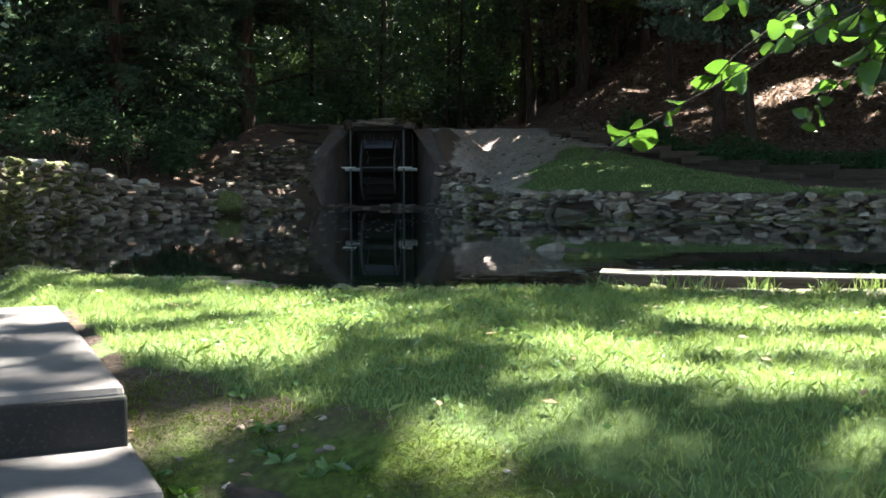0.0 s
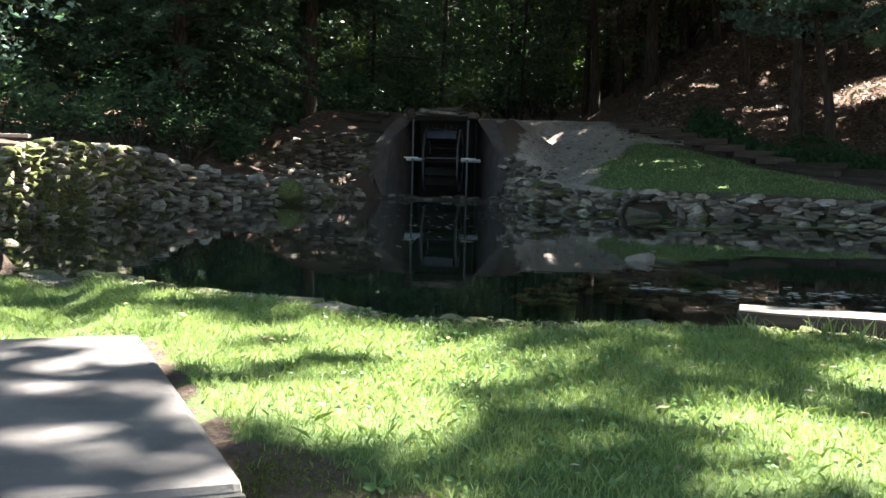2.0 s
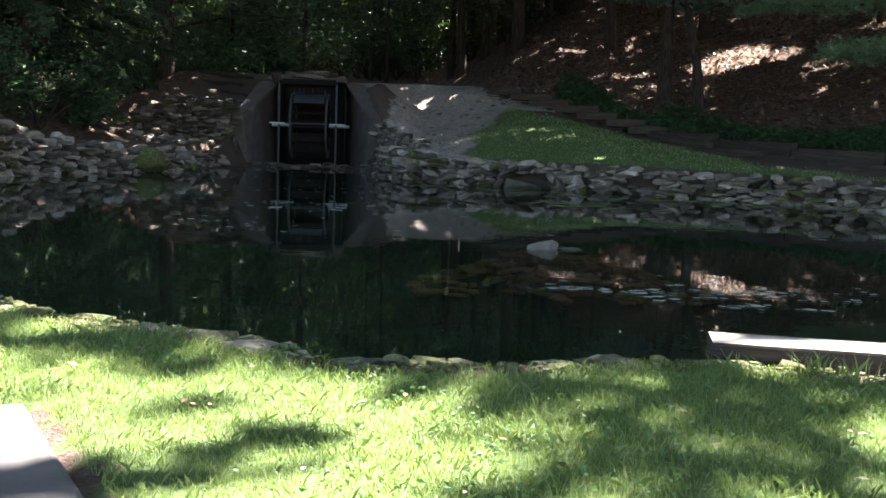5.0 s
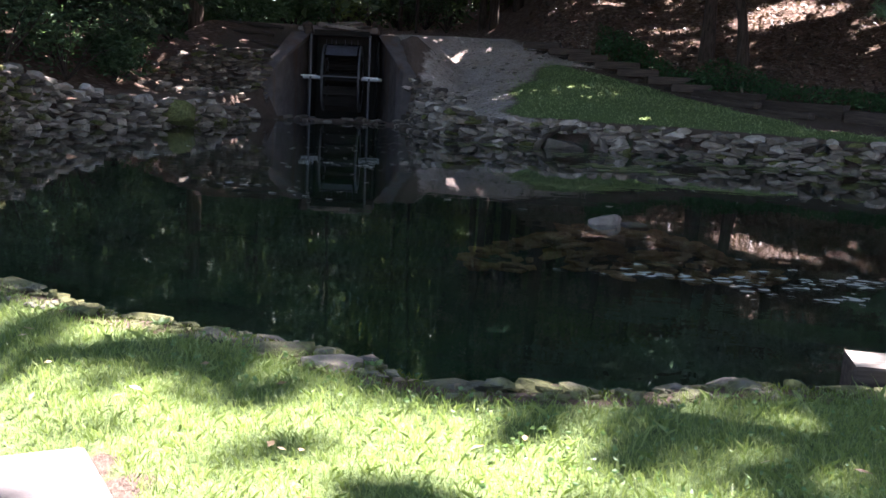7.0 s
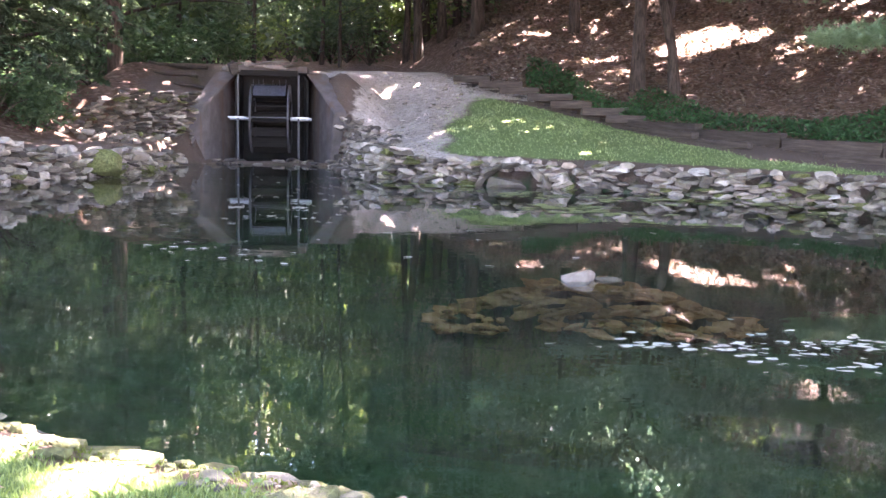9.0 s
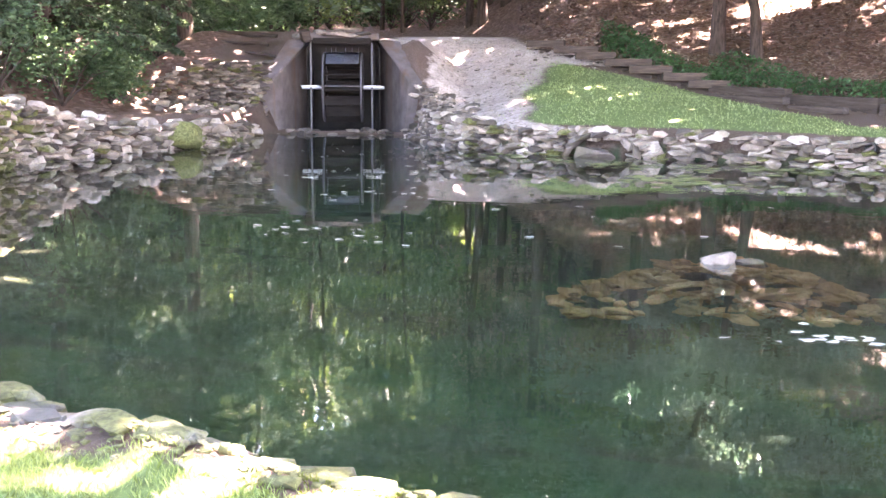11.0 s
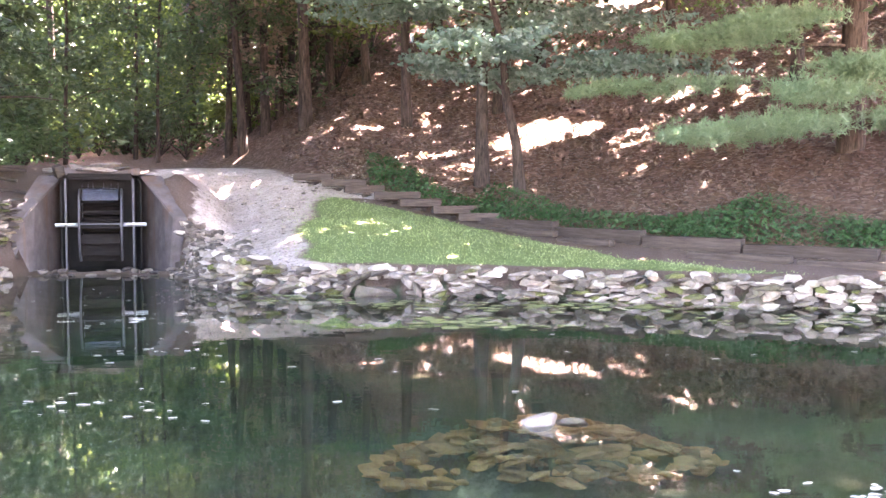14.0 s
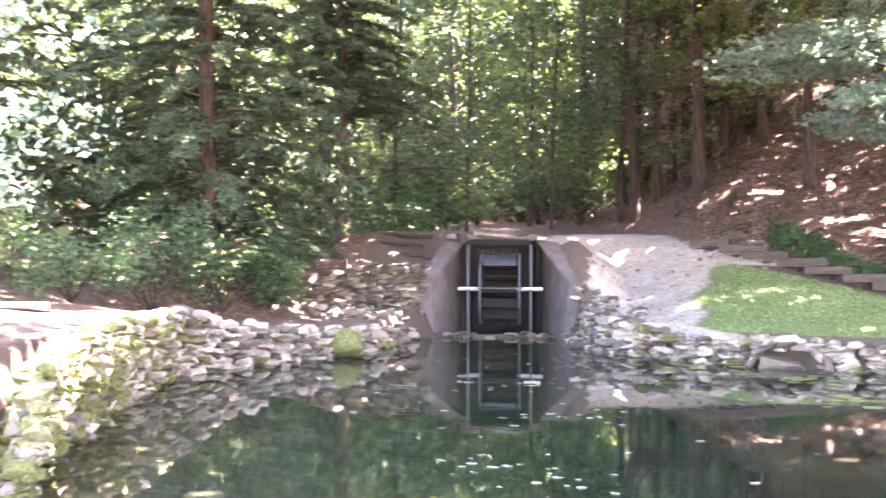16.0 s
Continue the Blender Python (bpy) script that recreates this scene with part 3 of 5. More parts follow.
LEFT_WALL = [(-8.7, 12.95)] + LEFT_SHORE[:-1]
stone_wall("wall_left_near", LEFT_WALL[:4], lambda t: left_top(t * 0.42), "dry-stacked field stone pond wall thick with yellow-green moss", 3,
           lambda t, z: 0.85, 0.22, 0.155, 0.072, -1.0)
stone_wall("wall_left_far", LEFT_WALL[3:], lambda t: left_top(0.42 + 0.58 * t), "dry-stacked grey field stone pond wall patched with moss", 4,
           lambda t, z: 0.4 if t < 0.25 else 0.12, 0.2, 0.27, 0.088, -1.0, None, 0.25)
ARCH = np.array((-2.75, 24.5))
stone_wall("wall_right", RIGHT_SHORE[1:-1], lambda t: 0.43 if t > 0.12 else 0.58, "low dry-stacked pale field stone pond wall", 5,
           lambda t, z: 0.2 if z < 0.1 else 0.05, 0.2, 0.25, 0.078, -1.0,
           lambda q, z: (abs(q[0] - ARCH[0]) < 0.52 and z < 0.24) or (abs(q[0] + 0.62) < 0.2 and 0.05 < z < 0.3))


def build_rubble(name, label, spots, seed, dark):
    """A loose stone slope: flat stones laid over the bank."""
    rs = random.Random(seed)
    base = tagged(new(name), label, "stone slope", kind="structure")
    heap = Heap(base)
    for (x0, y0, x1, y1, n, smin_, smax_) in spots:
        for k in range(n):
            x, y = rs.uniform(x0, x1), rs.uniform(y0, y1)
            d, ins = poly_dist(np.array([x]), np.array([y]), POND)
            if ins[0] and d[0] > 0.25:
                continue
            s = rs.uniform(smin_, smax_)
            m = Matrix.Translation((x, y, max(hz(x, y), 0.0) + s * 0.1)) @ Matrix.Rotation(rs.uniform(0, 3.14), 4, "Z") @ Matrix.Rotation(rs.uniform(-0.35, 0.35), 4, "X")
            heap.put(rs.choice(STONES_DARK if rs.random() < dark else STONES), m @ Matrix.Diagonal((s, s * rs.uniform(0.5, 0.9), s * rs.uniform(0.3, 0.55), 1)))
    heap.done()
    return base


build_rubble("rubble_right", "loose grey stones banked beside the wheel housing", [(-6.75, 25.6, -5.2, 28.2, 420, 0.12, 0.3), (-6.85, 27.6, -5.9, 29.7, 330, 0.12, 0.3)], 11, 0.75)
build_rubble("rubble_left", "loose weathered stones below the stacked stone face", [(-12.0, 26.2, -10.1, 28.2, 70, 0.14, 0.34)], 12, 0.9)
stone_wall("wall_stack", [(-12.4, 27.85), (-11.9, 28.15), (-11.2, 28.6), (-10.6, 29.05), (-10.12, 29.35)], lambda t: 1.05 + 0.5 * min(1, t * 2.2), "steep face of thin dark weathered stones stacked beside the wheel housing", 13,
           lambda t, z: 0.08, 0.38, 0.2, 0.06, -1.0, None, 0.82)


# ---- wheel housing ----
HX, HY, H_TURN = -8.36, 29.5, 9.0


def extrude_poly(bm, pts, off):
    a = [bm.verts.new(p) for p in pts]
    b = [bm.verts.new(Vector(p) + Vector(off)) for p in pts]
    n = len(pts)
    bm.faces.new(a)
    bm.faces.new(b[::-1])
    for i in range(n):
        bm.faces.new((a[i], b[i], b[(i + 1) % n], a[(i + 1) % n]))


def build_housing():
    top = thing("wheel_housing", pose(HX, HY, 0, 0, 0, H_TURN), "grey concrete wheel housing with flared wing walls set into the bank", "wheel housing")
    for s, thick in ((-1, 0.34), (1, 0.3)):
        # a splayed wall: low at the mouth, rising and closing in towards the wheel pit
        inner = [(1.36, 0.0, -0.5), (1.5, 0.0, 1.15), (1.3, 0.4, 1.42), (0.8, 1.38, 2.04), (0.78, 2.2, 2.04), (0.76, 2.2, -0.5)]
        outer = [(1.36 + thick * 0.4, -0.02, -0.5), (1.5 + thick, -0.02, 1.15), (1.3 + thick, 0.42, 1.42), (1.3, 1.42, 2.04), (1.28, 2.2, 2.04), (1.26, 2.2, -0.5)]
        bm = bmesh.new()
        a = [bm.verts.new((s * x, y, z)) for x, y, z in inner]
        b = [bm.verts.new((s * x, y, z)) for x, y, z in outer]
        for ring in (a, b):
            bm.faces.new(ring[:3] + ring[5:])
            bm.faces.new(ring[2:])
        n = len(a)
        for k in range(n):
            bm.faces.new((a[k], a[(k + 1) % n], b[(k + 1) % n], b[k]))
        bmesh.ops.recalc_face_normals(bm, faces=bm.faces)
        sharp = [e for e in bm.edges if len(e.link_faces) == 2 and e.calc_face_angle() > 0.6]
        bmesh.ops.bevel(bm, geom=sharp, offset=0.022, segments=2, affect="EDGES")
        part("wing_wall", bm, M_CONCRETE, top)
    # the back wall takes the shade colour so that the pit goes dark
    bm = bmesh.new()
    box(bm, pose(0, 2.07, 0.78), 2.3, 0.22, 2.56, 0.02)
    part("back_wall", bm, M_SHADE_CONCRETE, top, "back wall of the wheel pit, coloured dark for its shade")
    bm = bmesh.new()
    box(bm, pose(0.02, 1.55, 2.13), 1.62, 0.9, 0.15, 0.025)
    part("roof_slab", bm, M_CONCRETE, top)
    # added side panels: the pit's inner shade as dark sheets
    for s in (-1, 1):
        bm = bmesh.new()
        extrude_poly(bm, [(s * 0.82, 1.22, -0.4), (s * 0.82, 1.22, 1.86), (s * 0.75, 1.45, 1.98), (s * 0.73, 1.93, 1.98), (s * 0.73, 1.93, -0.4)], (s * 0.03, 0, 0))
        part("inner_wall", bm, M_SHADE_CONCRETE, top, "added dark panel that paints the shade of the wheel pit")
    rs = random.Random(4)
    bm = bmesh.new()
    box(bm, pose(-0.86, 1.0, 2.13, 4, -14, 14), 0.2, 0.34, 0.26, 0.04, 0.02, rs)
    part("stub_block", bm, M_TIE, top, "squared weathered grey timber stub")
    for x, y, z, w, h, sx, a in ((-0.25, 1.12, 2.2, 0.6, 0.13, 0.45, -6), (0.12, 1.2, 2.28, 0.66, 0.1, 0.42, 12), (-0.5, 1.25, 2.22, 0.36, 0.12, 0.4, 22), (0.5, 1.14, 2.19, 0.4, 0.1, 0.4, -20), (0.7, 1.3, 2.16, 0.26, 0.09, 0.3, 4), (-0.05, 1.02, 2.17, 0.9, 0.09, 0.3, 0)):
        ob = new("cap_stone", rs.choice(STONES_DARK))
        ob.parent = top
        ob.matrix_basis = pose(x, y, z, rs.uniform(-6, 6), rs.uniform(-7, 7), a) @ Matrix.Diagonal((w, sx, h, 1))
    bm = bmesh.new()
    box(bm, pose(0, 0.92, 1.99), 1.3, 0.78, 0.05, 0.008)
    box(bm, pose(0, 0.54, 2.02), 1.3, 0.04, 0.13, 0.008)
    part("flume_lip", bm, M_WHEEL, top, "wet timber flume lip, pit shade put into its dark colour")
    return top


build_housing()


def build_wheel():
    wy, wz, R, W = HY + 1.05 * math.cos(radians(H_TURN)), 0.97, 0.79, 0.86
    top = thing("water_wheel", pose(HX - 1.05 * math.sin(radians(H_TURN)), wy, wz, 0, 0, H_TURN), "wet timber water wheel with open paddles, pit shade put into its dark colour", "water wheel")
    for s in (-1, 1):
        bm = bmesh.new()
        n = 28
        ring = []
        for k in range(n):
            a = 2 * math.pi * k / n
            ring.append([bm.verts.new((s * W / 2 + dx, r * math.cos(a), r * math.sin(a))) for r, dx in ((R, 0.02), (R, -0.02), (R - 0.16, -0.02), (R - 0.16, 0.02))])
        for k in range(n):
            p, q = ring[k], ring[(k + 1) % n]
            for i in range(4):
                bm.faces.new((p[i], p[(i + 1) % 4], q[(i + 1) % 4], q[i]))
        rim = part("rim", bm, M_POST, top)
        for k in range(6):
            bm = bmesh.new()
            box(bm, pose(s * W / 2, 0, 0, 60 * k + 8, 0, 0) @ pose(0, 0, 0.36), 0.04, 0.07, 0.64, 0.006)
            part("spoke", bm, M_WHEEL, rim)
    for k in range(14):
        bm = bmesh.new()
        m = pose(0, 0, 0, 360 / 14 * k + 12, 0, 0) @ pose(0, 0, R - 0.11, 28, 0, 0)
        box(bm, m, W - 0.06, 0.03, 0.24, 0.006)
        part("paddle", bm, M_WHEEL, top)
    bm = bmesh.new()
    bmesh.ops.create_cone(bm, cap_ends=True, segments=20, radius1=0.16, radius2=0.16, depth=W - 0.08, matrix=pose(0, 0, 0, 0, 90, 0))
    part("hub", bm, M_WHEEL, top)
    bm = bmesh.new()
    bmesh.ops.create_cone(bm, cap_ends=True, segments=14, radius1=0.045, radius2=0.045, depth=1.9, matrix=pose(0, 0, 0, 0, 90, 0))
    part("axle", bm, M_STEEL, top)
    bm = bmesh.new()
    n = 7
    rows = []
    for k in range(n):
        a = math.radians(78 + 60 * k / (n - 1))
        rows.append([bm.verts.new((x, (R + 0.015) * math.cos(a), (R + 0.015) * math.sin(a))) for x in (-W / 2 + 0.06, W / 2 - 0.06)])
    for p, q in zip(rows[:-1], rows[1:]):
        bm.faces.new((p[0], p[1], q[1], q[0]))
    bmesh.ops.solidify(bm, geom=bm.faces[:], thickness=0.012)
    part("water_sheet", bm, M_SHEET, top, "sheet of water running over the paddles, sky sheen put into its pale colour")
    rs = random.Random(6)
    for k in range(6):
        bm = bmesh.new()
        x, ln = -0.4 + 0.16 * k + rs.uniform(-0.06, 0.06), rs.uniform(0.08, 0.2)
        bmesh.ops.create_cone(bm, cap_ends=True, segments=6, radius1=0.003, radius2=0.005, depth=ln, matrix=pose(x, -0.42, 0.9 - ln / 2))
        part("drip", bm, M_SHEET, top)
    for s in (-1, 1):
        bm = bmesh.new()
        box(bm, pose(s * 0.72, -0.86, 0.05), 0.36, 0.035, 0.032, 0.008)
        part("bearing_bar", bm, M_WHITE, top, "pale painted bearing bar")
        bm = bmesh.new()
        box(bm, pose(s * 0.68, -0.8, -0.05), 0.045, 0.045, 2.1, 0.01)
        part("post", bm, M_POST, top)
    bm = bmesh.new()
    box(bm, pose(0, -0.86, 0.05), 0.98, 0.03, 0.03, 0.008)
    part("cross_rod", bm, M_POST, top)
    return top


build_wheel()


# ---- timber ties ----
def tie(name, x, y, z, yaw, ln, w=0.2, h=0.19, label="weathered dark railway tie edging the bank", seed=0, pitch=0.0, group="timber ties on the bank"):
    rs = random.Random(seed)
    bm = bmesh.new()
    box(bm, Matrix.Identity(4), ln, w, h, 0.018, 0.006, rs)
    ob = part(name, bm, M_TIE)
    ob.matrix_world = pose(x, y, z, rs.uniform(-2, 2), pitch, yaw)
    return tagged(ob, label, "timber", group)


def build_ties():
    # steps that climb beside the grass: each a tread beam and a side beam
    P0, P1 = np.array((-4.35, 33.3, 2.0)), np.array((-0.75, 29.6, 1.12))
    n = 6
    for k in range(n + 1):
        p = P0 + (P1 - P0) * k / n
        tie("timber_step", p[0] + 0.4 + 0.14 * (k % 2), p[1] - 0.25, p[2] + 0.03, -8 + 7 * (k % 3), 0.95 + 0.12 * (k % 2), 0.24, 0.17, "weathered dark railway tie laid as a step", k, 0, "timber steps")
        tie("timber_step", p[0] + 0.15, p[1] + 0.06, p[2] - 0.2, -45, 0.95, 0.2, 0.2, "weathered dark railway tie under a step", 40 + k, 0, "timber steps")
    # long wall ties and the lower row
    line = [(-0.35, 29.4, 1.18), (0.9, 27.5, 1.04), (2.2, 25.85, 0.95), (3.6, 24.5, 0.85), (5.3, 22.95, 0.76), (9.0, 21.1, 0.68)]
    for k, (a, b) in enumerate(zip(line[:-1], line[1:])):
        L = math.dist(a[:2], b[:2])
        yaw = math.degrees(math.atan2(b[1] - a[1], b[0] - a[0]))
        for r in range(2):
            tie("timber_tie", (a[0] + b[0]) / 2, (a[1] + b[1]) / 2 + 0.03 * r, (a[2] + b[2]) / 2 - 0.09 - 0.19 * r, yaw, L - 0.03, 0.2, 0.2, "long weathered railway tie retaining the leafy bank", 60 + 2 * k + r)
    low = [(-0.55, 28.7), (0.75, 26.75), (1.6, 25.7), (2.6, 24.65), (4.0, 23.3), (5.4, 22.2)]
    for k, (a, b) in enumerate(zip(low[:-1], low[1:])):
        if k == 2:
            continue
        L = math.dist(a, b)
        yaw = math.degrees(math.atan2(b[1] - a[1], b[0] - a[0]))
        x, y = (a[0] + b[0]) / 2, (a[1] + b[1]) / 2
        tie("timber_tie", x, y, hz(x, y) + 0.04, yaw, L - 0.1, 0.18, 0.13, "half-buried weathered tie in bare soil", 80 + k)


build_ties()


def build_beam():
    rs = random.Random(2)
    bm = bmesh.new()
    box(bm, Matrix.Identity(4), 3.6, 0.26, 0.17, 0.02, 0.006, rs)
    ob = part("timber_beam", bm, M_PLANK)
    # side shade is put in as dark tie wood; only the top stays pale
    ob.data.materials.append(M_TIE)
    for p in ob.data.polygons:
        p.material_index = 0 if p.normal.z > 0.6 else 1
    ob.matrix_world = pose(0.67, 8.82, 0.19, 0, 0, -3)
    return tagged(ob, "bleached square timber beam lying along the pond edge, shade of its sides put into colour", "beam")


build_beam()


# ---- planting ----
PATCHES = [(-3.85, 7.6, 0.9, 0.52, 0.2), (-4.9, 8.1, 0.7, 0.35, 0.2), (-3.3, 7.3, 0.6, 0.5, 0.2), (-2.78, 7.82, 0.42, 0.24, 0.2), (-2.4, 7.55, 0.4, 0.22, 0.2), (-2.36, 6.6, 0.49, 0.54, 0.2),
           (-2.2, 7.05, 0.43, 0.32, 0.2), (-0.3, 7.6, 0.65, 0.38, 0.2), (0.7, 7.75, 1.07, 0.48, 0.2), (-0.45, 6.08, 0.42, 0.2, 0.1), (-1.2, 5.6, 0.26, 0.16, 0.1), (-1.1, 5.15, 0.3, 0.2, 0.1), (-0.4, 5.3, 0.54, 0.32, 0.95),
           (-0.9, 6.6, 0.36, 0.43, 0.2), (-0.3, 6.75, 0.54, 0.28, 0.2), (0.7, 8.8, 1.93, 0.36, 0.25), (-6.1, 33.2, 0.34, 0.36, 1.66), (-5.4, 33.4, 0.18, 0.22, 1.85),
           (2.2, 36.2, 1.15, 1.2, 3.2), (-0.7, 35.4, 0.9, 0.22, 2.6), (3.5, 35.7, 0.45, 0.5, 3.3), (3.9, 33.2, 0.4, 0.16, 2.7), (-0.6, 30.4, 1.7, 1.1, 6.0), (-13.6, 18.4, 1.3, 0.9, 3.6), (-9.6, 15.2, 0.35, 0.6, 0.8), (-11.5, 19.0, 0.8, 1.3, 1.1),
           (6.6, 36.9, 0.7, 0.5, 4.5), (-6.3, 42.7, 0.6, 0.35, 2.7), (-2.6, 38.0, 0.5, 0.2, 3.0), (-8.5, 47, 0.8, 0.5, 3.0), (-12.6, 17.5, 1.0, 1.3, 1.3)]
SUN_N = np.array(SUN_TO[:])


def sunlit(P):
    """True where the sun's way through the point ends in one of the open sunny spots."""
    out = np.zeros(len(P), bool)
    rng = np.random.default_rng(91)
    soft = rng.normal(0, 0.12, len(P))
    few = rng.uniform(0, 1, len(P)) > 0.015
    for x, y, rx, ry, z in PATCHES:
        k = (P[:, 2] - z) / SUN_N[2]
        gx, gy = P[:, 0] - SUN_N[0] * k, P[:, 1] - SUN_N[1] * k
        q = np.hypot((gx - x) / rx, (gy - y) / ry)
        out |= (q < 0.97 + soft) & few & (P[:, 2] > z + 0.5)
    return out


def limb_path(a, b, sag, rng, n=6):
    t = np.linspace(0, 1, n)[:, None]
    p = np.asarray(a) + (np.asarray(b) - np.asarray(a)) * t
    p[:, 2] += sag * np.sin(np.pi * t[:, 0])
    p[1:-1] += rng.normal(0, 0.04, (n - 2, 3)) * np.linalg.norm(np.asarray(b) - np.asarray(a)) * 0.3
    return p


def broadleaf(x, y, tall, trunk_r, crown_lo, crown_r, n_leaf, leaf, material, label, seed, lean=(0, 0), pads=14, flat=0.45, category="tree", bark=None, open_sun=True, name="tree", z0=None):
    rng = np.random.default_rng(seed)
    z0 = hz(x, y) - 0.1 if z0 is None else z0
    top = thing(name, pose(x, y, z0), label, category)
    n = 9
    t = np.linspace(0, 1, n)
    path = np.stack([lean[0] * t ** 1.3 + rng.normal(0, 0.012 * tall, n) * t, lean[1] * t ** 1.3 + rng.normal(0, 0.012 * tall, n) * t, tall * t], 1)
    rad = trunk_r * (1 - 0.85 * t) + 0.25 * trunk_r * np.exp(-t * 30)
    pieces = [tube(path, rad, 9)]
    C, D, S = [], [], []
    for k in range(pads):
        h = crown_lo + (tall - crown_lo) * (k + rng.uniform(0, 0.8)) / pads
        p0 = np.array([np.interp(h, path[:, 2], path[:, i]) for i in range(3)])
        ang = k * 2.4 + rng.uniform(-0.5, 0.5)
        frac = (h - crown_lo) / (tall - crown_lo + 1e-6)
        reach = crown_r * rng.uniform(0.65, 1.1) * (1 - 0.55 * frac ** 2)
        p1 = p0 + np.array([math.cos(ang) * reach, math.sin(ang) * reach, reach * rng.uniform(-0.05, 0.35)])
        lp = limb_path(p0, p1, reach * 0.08, rng)
        r0 = max(0.012, trunk_r * 0.32 * (1 - 0.6 * frac))
        pieces.append(tube(lp, np.linspace(r0, r0 * 0.2, len(lp)), 5))
        m = n_leaf // pads
        s = rng.uniform(0.12, 1, m) ** 0.7
        c = np.stack([np.interp(s, np.linspace(0, 1, len(lp)), lp[:, i]) for i in range(3)], 1)
        sub = rng.normal(0, 1, (9, 3)) * reach * np.array([0.3, 0.3, 0.3 * flat])
        w = rng.integers(0, 9, m)
        c = c + sub[w] * (0.3 + s[:, None]) + rng.normal(0, 1, (m, 3)) * reach * 0.1 * np.array([1, 1, flat])
        C.append(c)
        D.append(rng.normal(0, 1, (m, 3)) * np.array([1, 1, 0.5]) + np.array([0, 0, -0.35]))
        S.append(leaf * rng.uniform(0.6, 1.3, m))
    C, D, S = np.concatenate(C), np.concatenate(D), np.concatenate(S)
    if open_sun:
        keep = ~sunlit(C + np.array([x, y, z0]))
        C, D, S = C[keep], D[keep], S[keep]
    arrays("trunk", *join(pieces), bark or M_BARK, top, True)
    arrays("crown", *leaf_quads(C, D, S, S * 0.62, rng), material, top)
    return top


def spruce(x, y, tall, reach, seed, label, lo=0.5, fine=1.0, foot=1.0):
    """Whorled, slightly drooping boughs with hanging side sprays of short needles; foot: how far the lowest boughs reach."""
    rng = np.random.default_rng(seed)
    z0 = hz(x, y) - 0.1
    top = thing("spruce_tree", pose(x, y, z0), label, "tree")
    t = np.linspace(0, 1, 8)
    pieces = [tube(np.stack([0 * t, 0 * t, tall * t], 1), 0.2 * (1 - 0.92 * t), 9)]
    C, D, S = [], [], []
    n_b = int(tall * 12)
    for k in range(n_b):
        f = (k + rng.uniform(0, 1)) / n_b
        h = lo + (tall - lo) * f ** 1.15
        L = reach * (1 - f ** 1.15) * rng.uniform(0.7, 1.12) * (foot + (1 - foot) * min(1.0, f / 0.16)) + 0.15
        ang = k * 2.399 + rng.uniform(-0.3, 0.3)
        d = np.array([math.cos(ang), math.sin(ang), 0])
        s = np.linspace(0, 1, 7)
        droop = 0.1 * L * np.sin(np.pi * s) - 0.3 * L * s ** 1.5 + 0.34 * L * np.clip(s - 0.6, 0, 1) ** 1.3
        lp = d[None] * (L * s)[:, None] + np.stack([0 * s, 0 * s, h + droop], 1)
        pieces.append(tube(lp, np.linspace(0.028, 0.006, 7), 4))
        side = np.array([-d[1], d[0], 0])
        m = int((11 + 17 * L / reach) * 2)
        q = rng.uniform(0.14, 1, m)
        base = np.stack([np.interp(q, s, lp[:, i]) for i in range(3)], 1)
        sg = rng.choice([-1.0, 1.0], m)[:, None]
        tw = 0.3 * L * (1.12 - q)[:, None] * rng.uniform(0.35, 1, (m, 1))
        out = unit(side * sg + d * 0.8 + np.array([0, 0, -0.22]) + rng.normal(0, 0.12, (m, 3)))
        per = int(11 * fine)
        fr = rng.uniform(0, 1, (m, per, 1))
        c = base[:, None] + out[:, None] * tw[:, None] * fr + np.array([0, 0, -0.12]) * L / reach * fr ** 2
        turn = unit(out[:, None] * 0.9 + rng.normal(0, 0.42, (m, per, 3)) + np.array([0, 0, -0.12]))
        C.append(c.reshape(-1, 3))
        D.append(turn.reshape(-1, 3))
        S.append(rng.uniform(0.15, 0.27, m * per))
    C, D, S = np.concatenate(C), np.concatenate(D), np.concatenate(S)
    arrays("trunk", *join(pieces), M_BARK_PINE, top, True)
    arrays("crown", *leaf_quads(C, D, S, 0.05 + 0 * S, rng, 0.1), M_SPRUCE, top)
    return top


def tuft_cloud(centres, rng, n, L, up=0.5):
    """Needle tufts: n thin needles round each centre."""
    C = np.repeat(centres, n, 0)
    D = unit(rng.normal(0, 1, C.shape) + np.array([0, 0, up]))
    ln = L * rng.uniform(0.7, 1.2, len(C))
    return leaf_quads(C + D * ln[:, None] * 0.5, D, ln, 0.016 + 0 * ln, rng, 0.05)


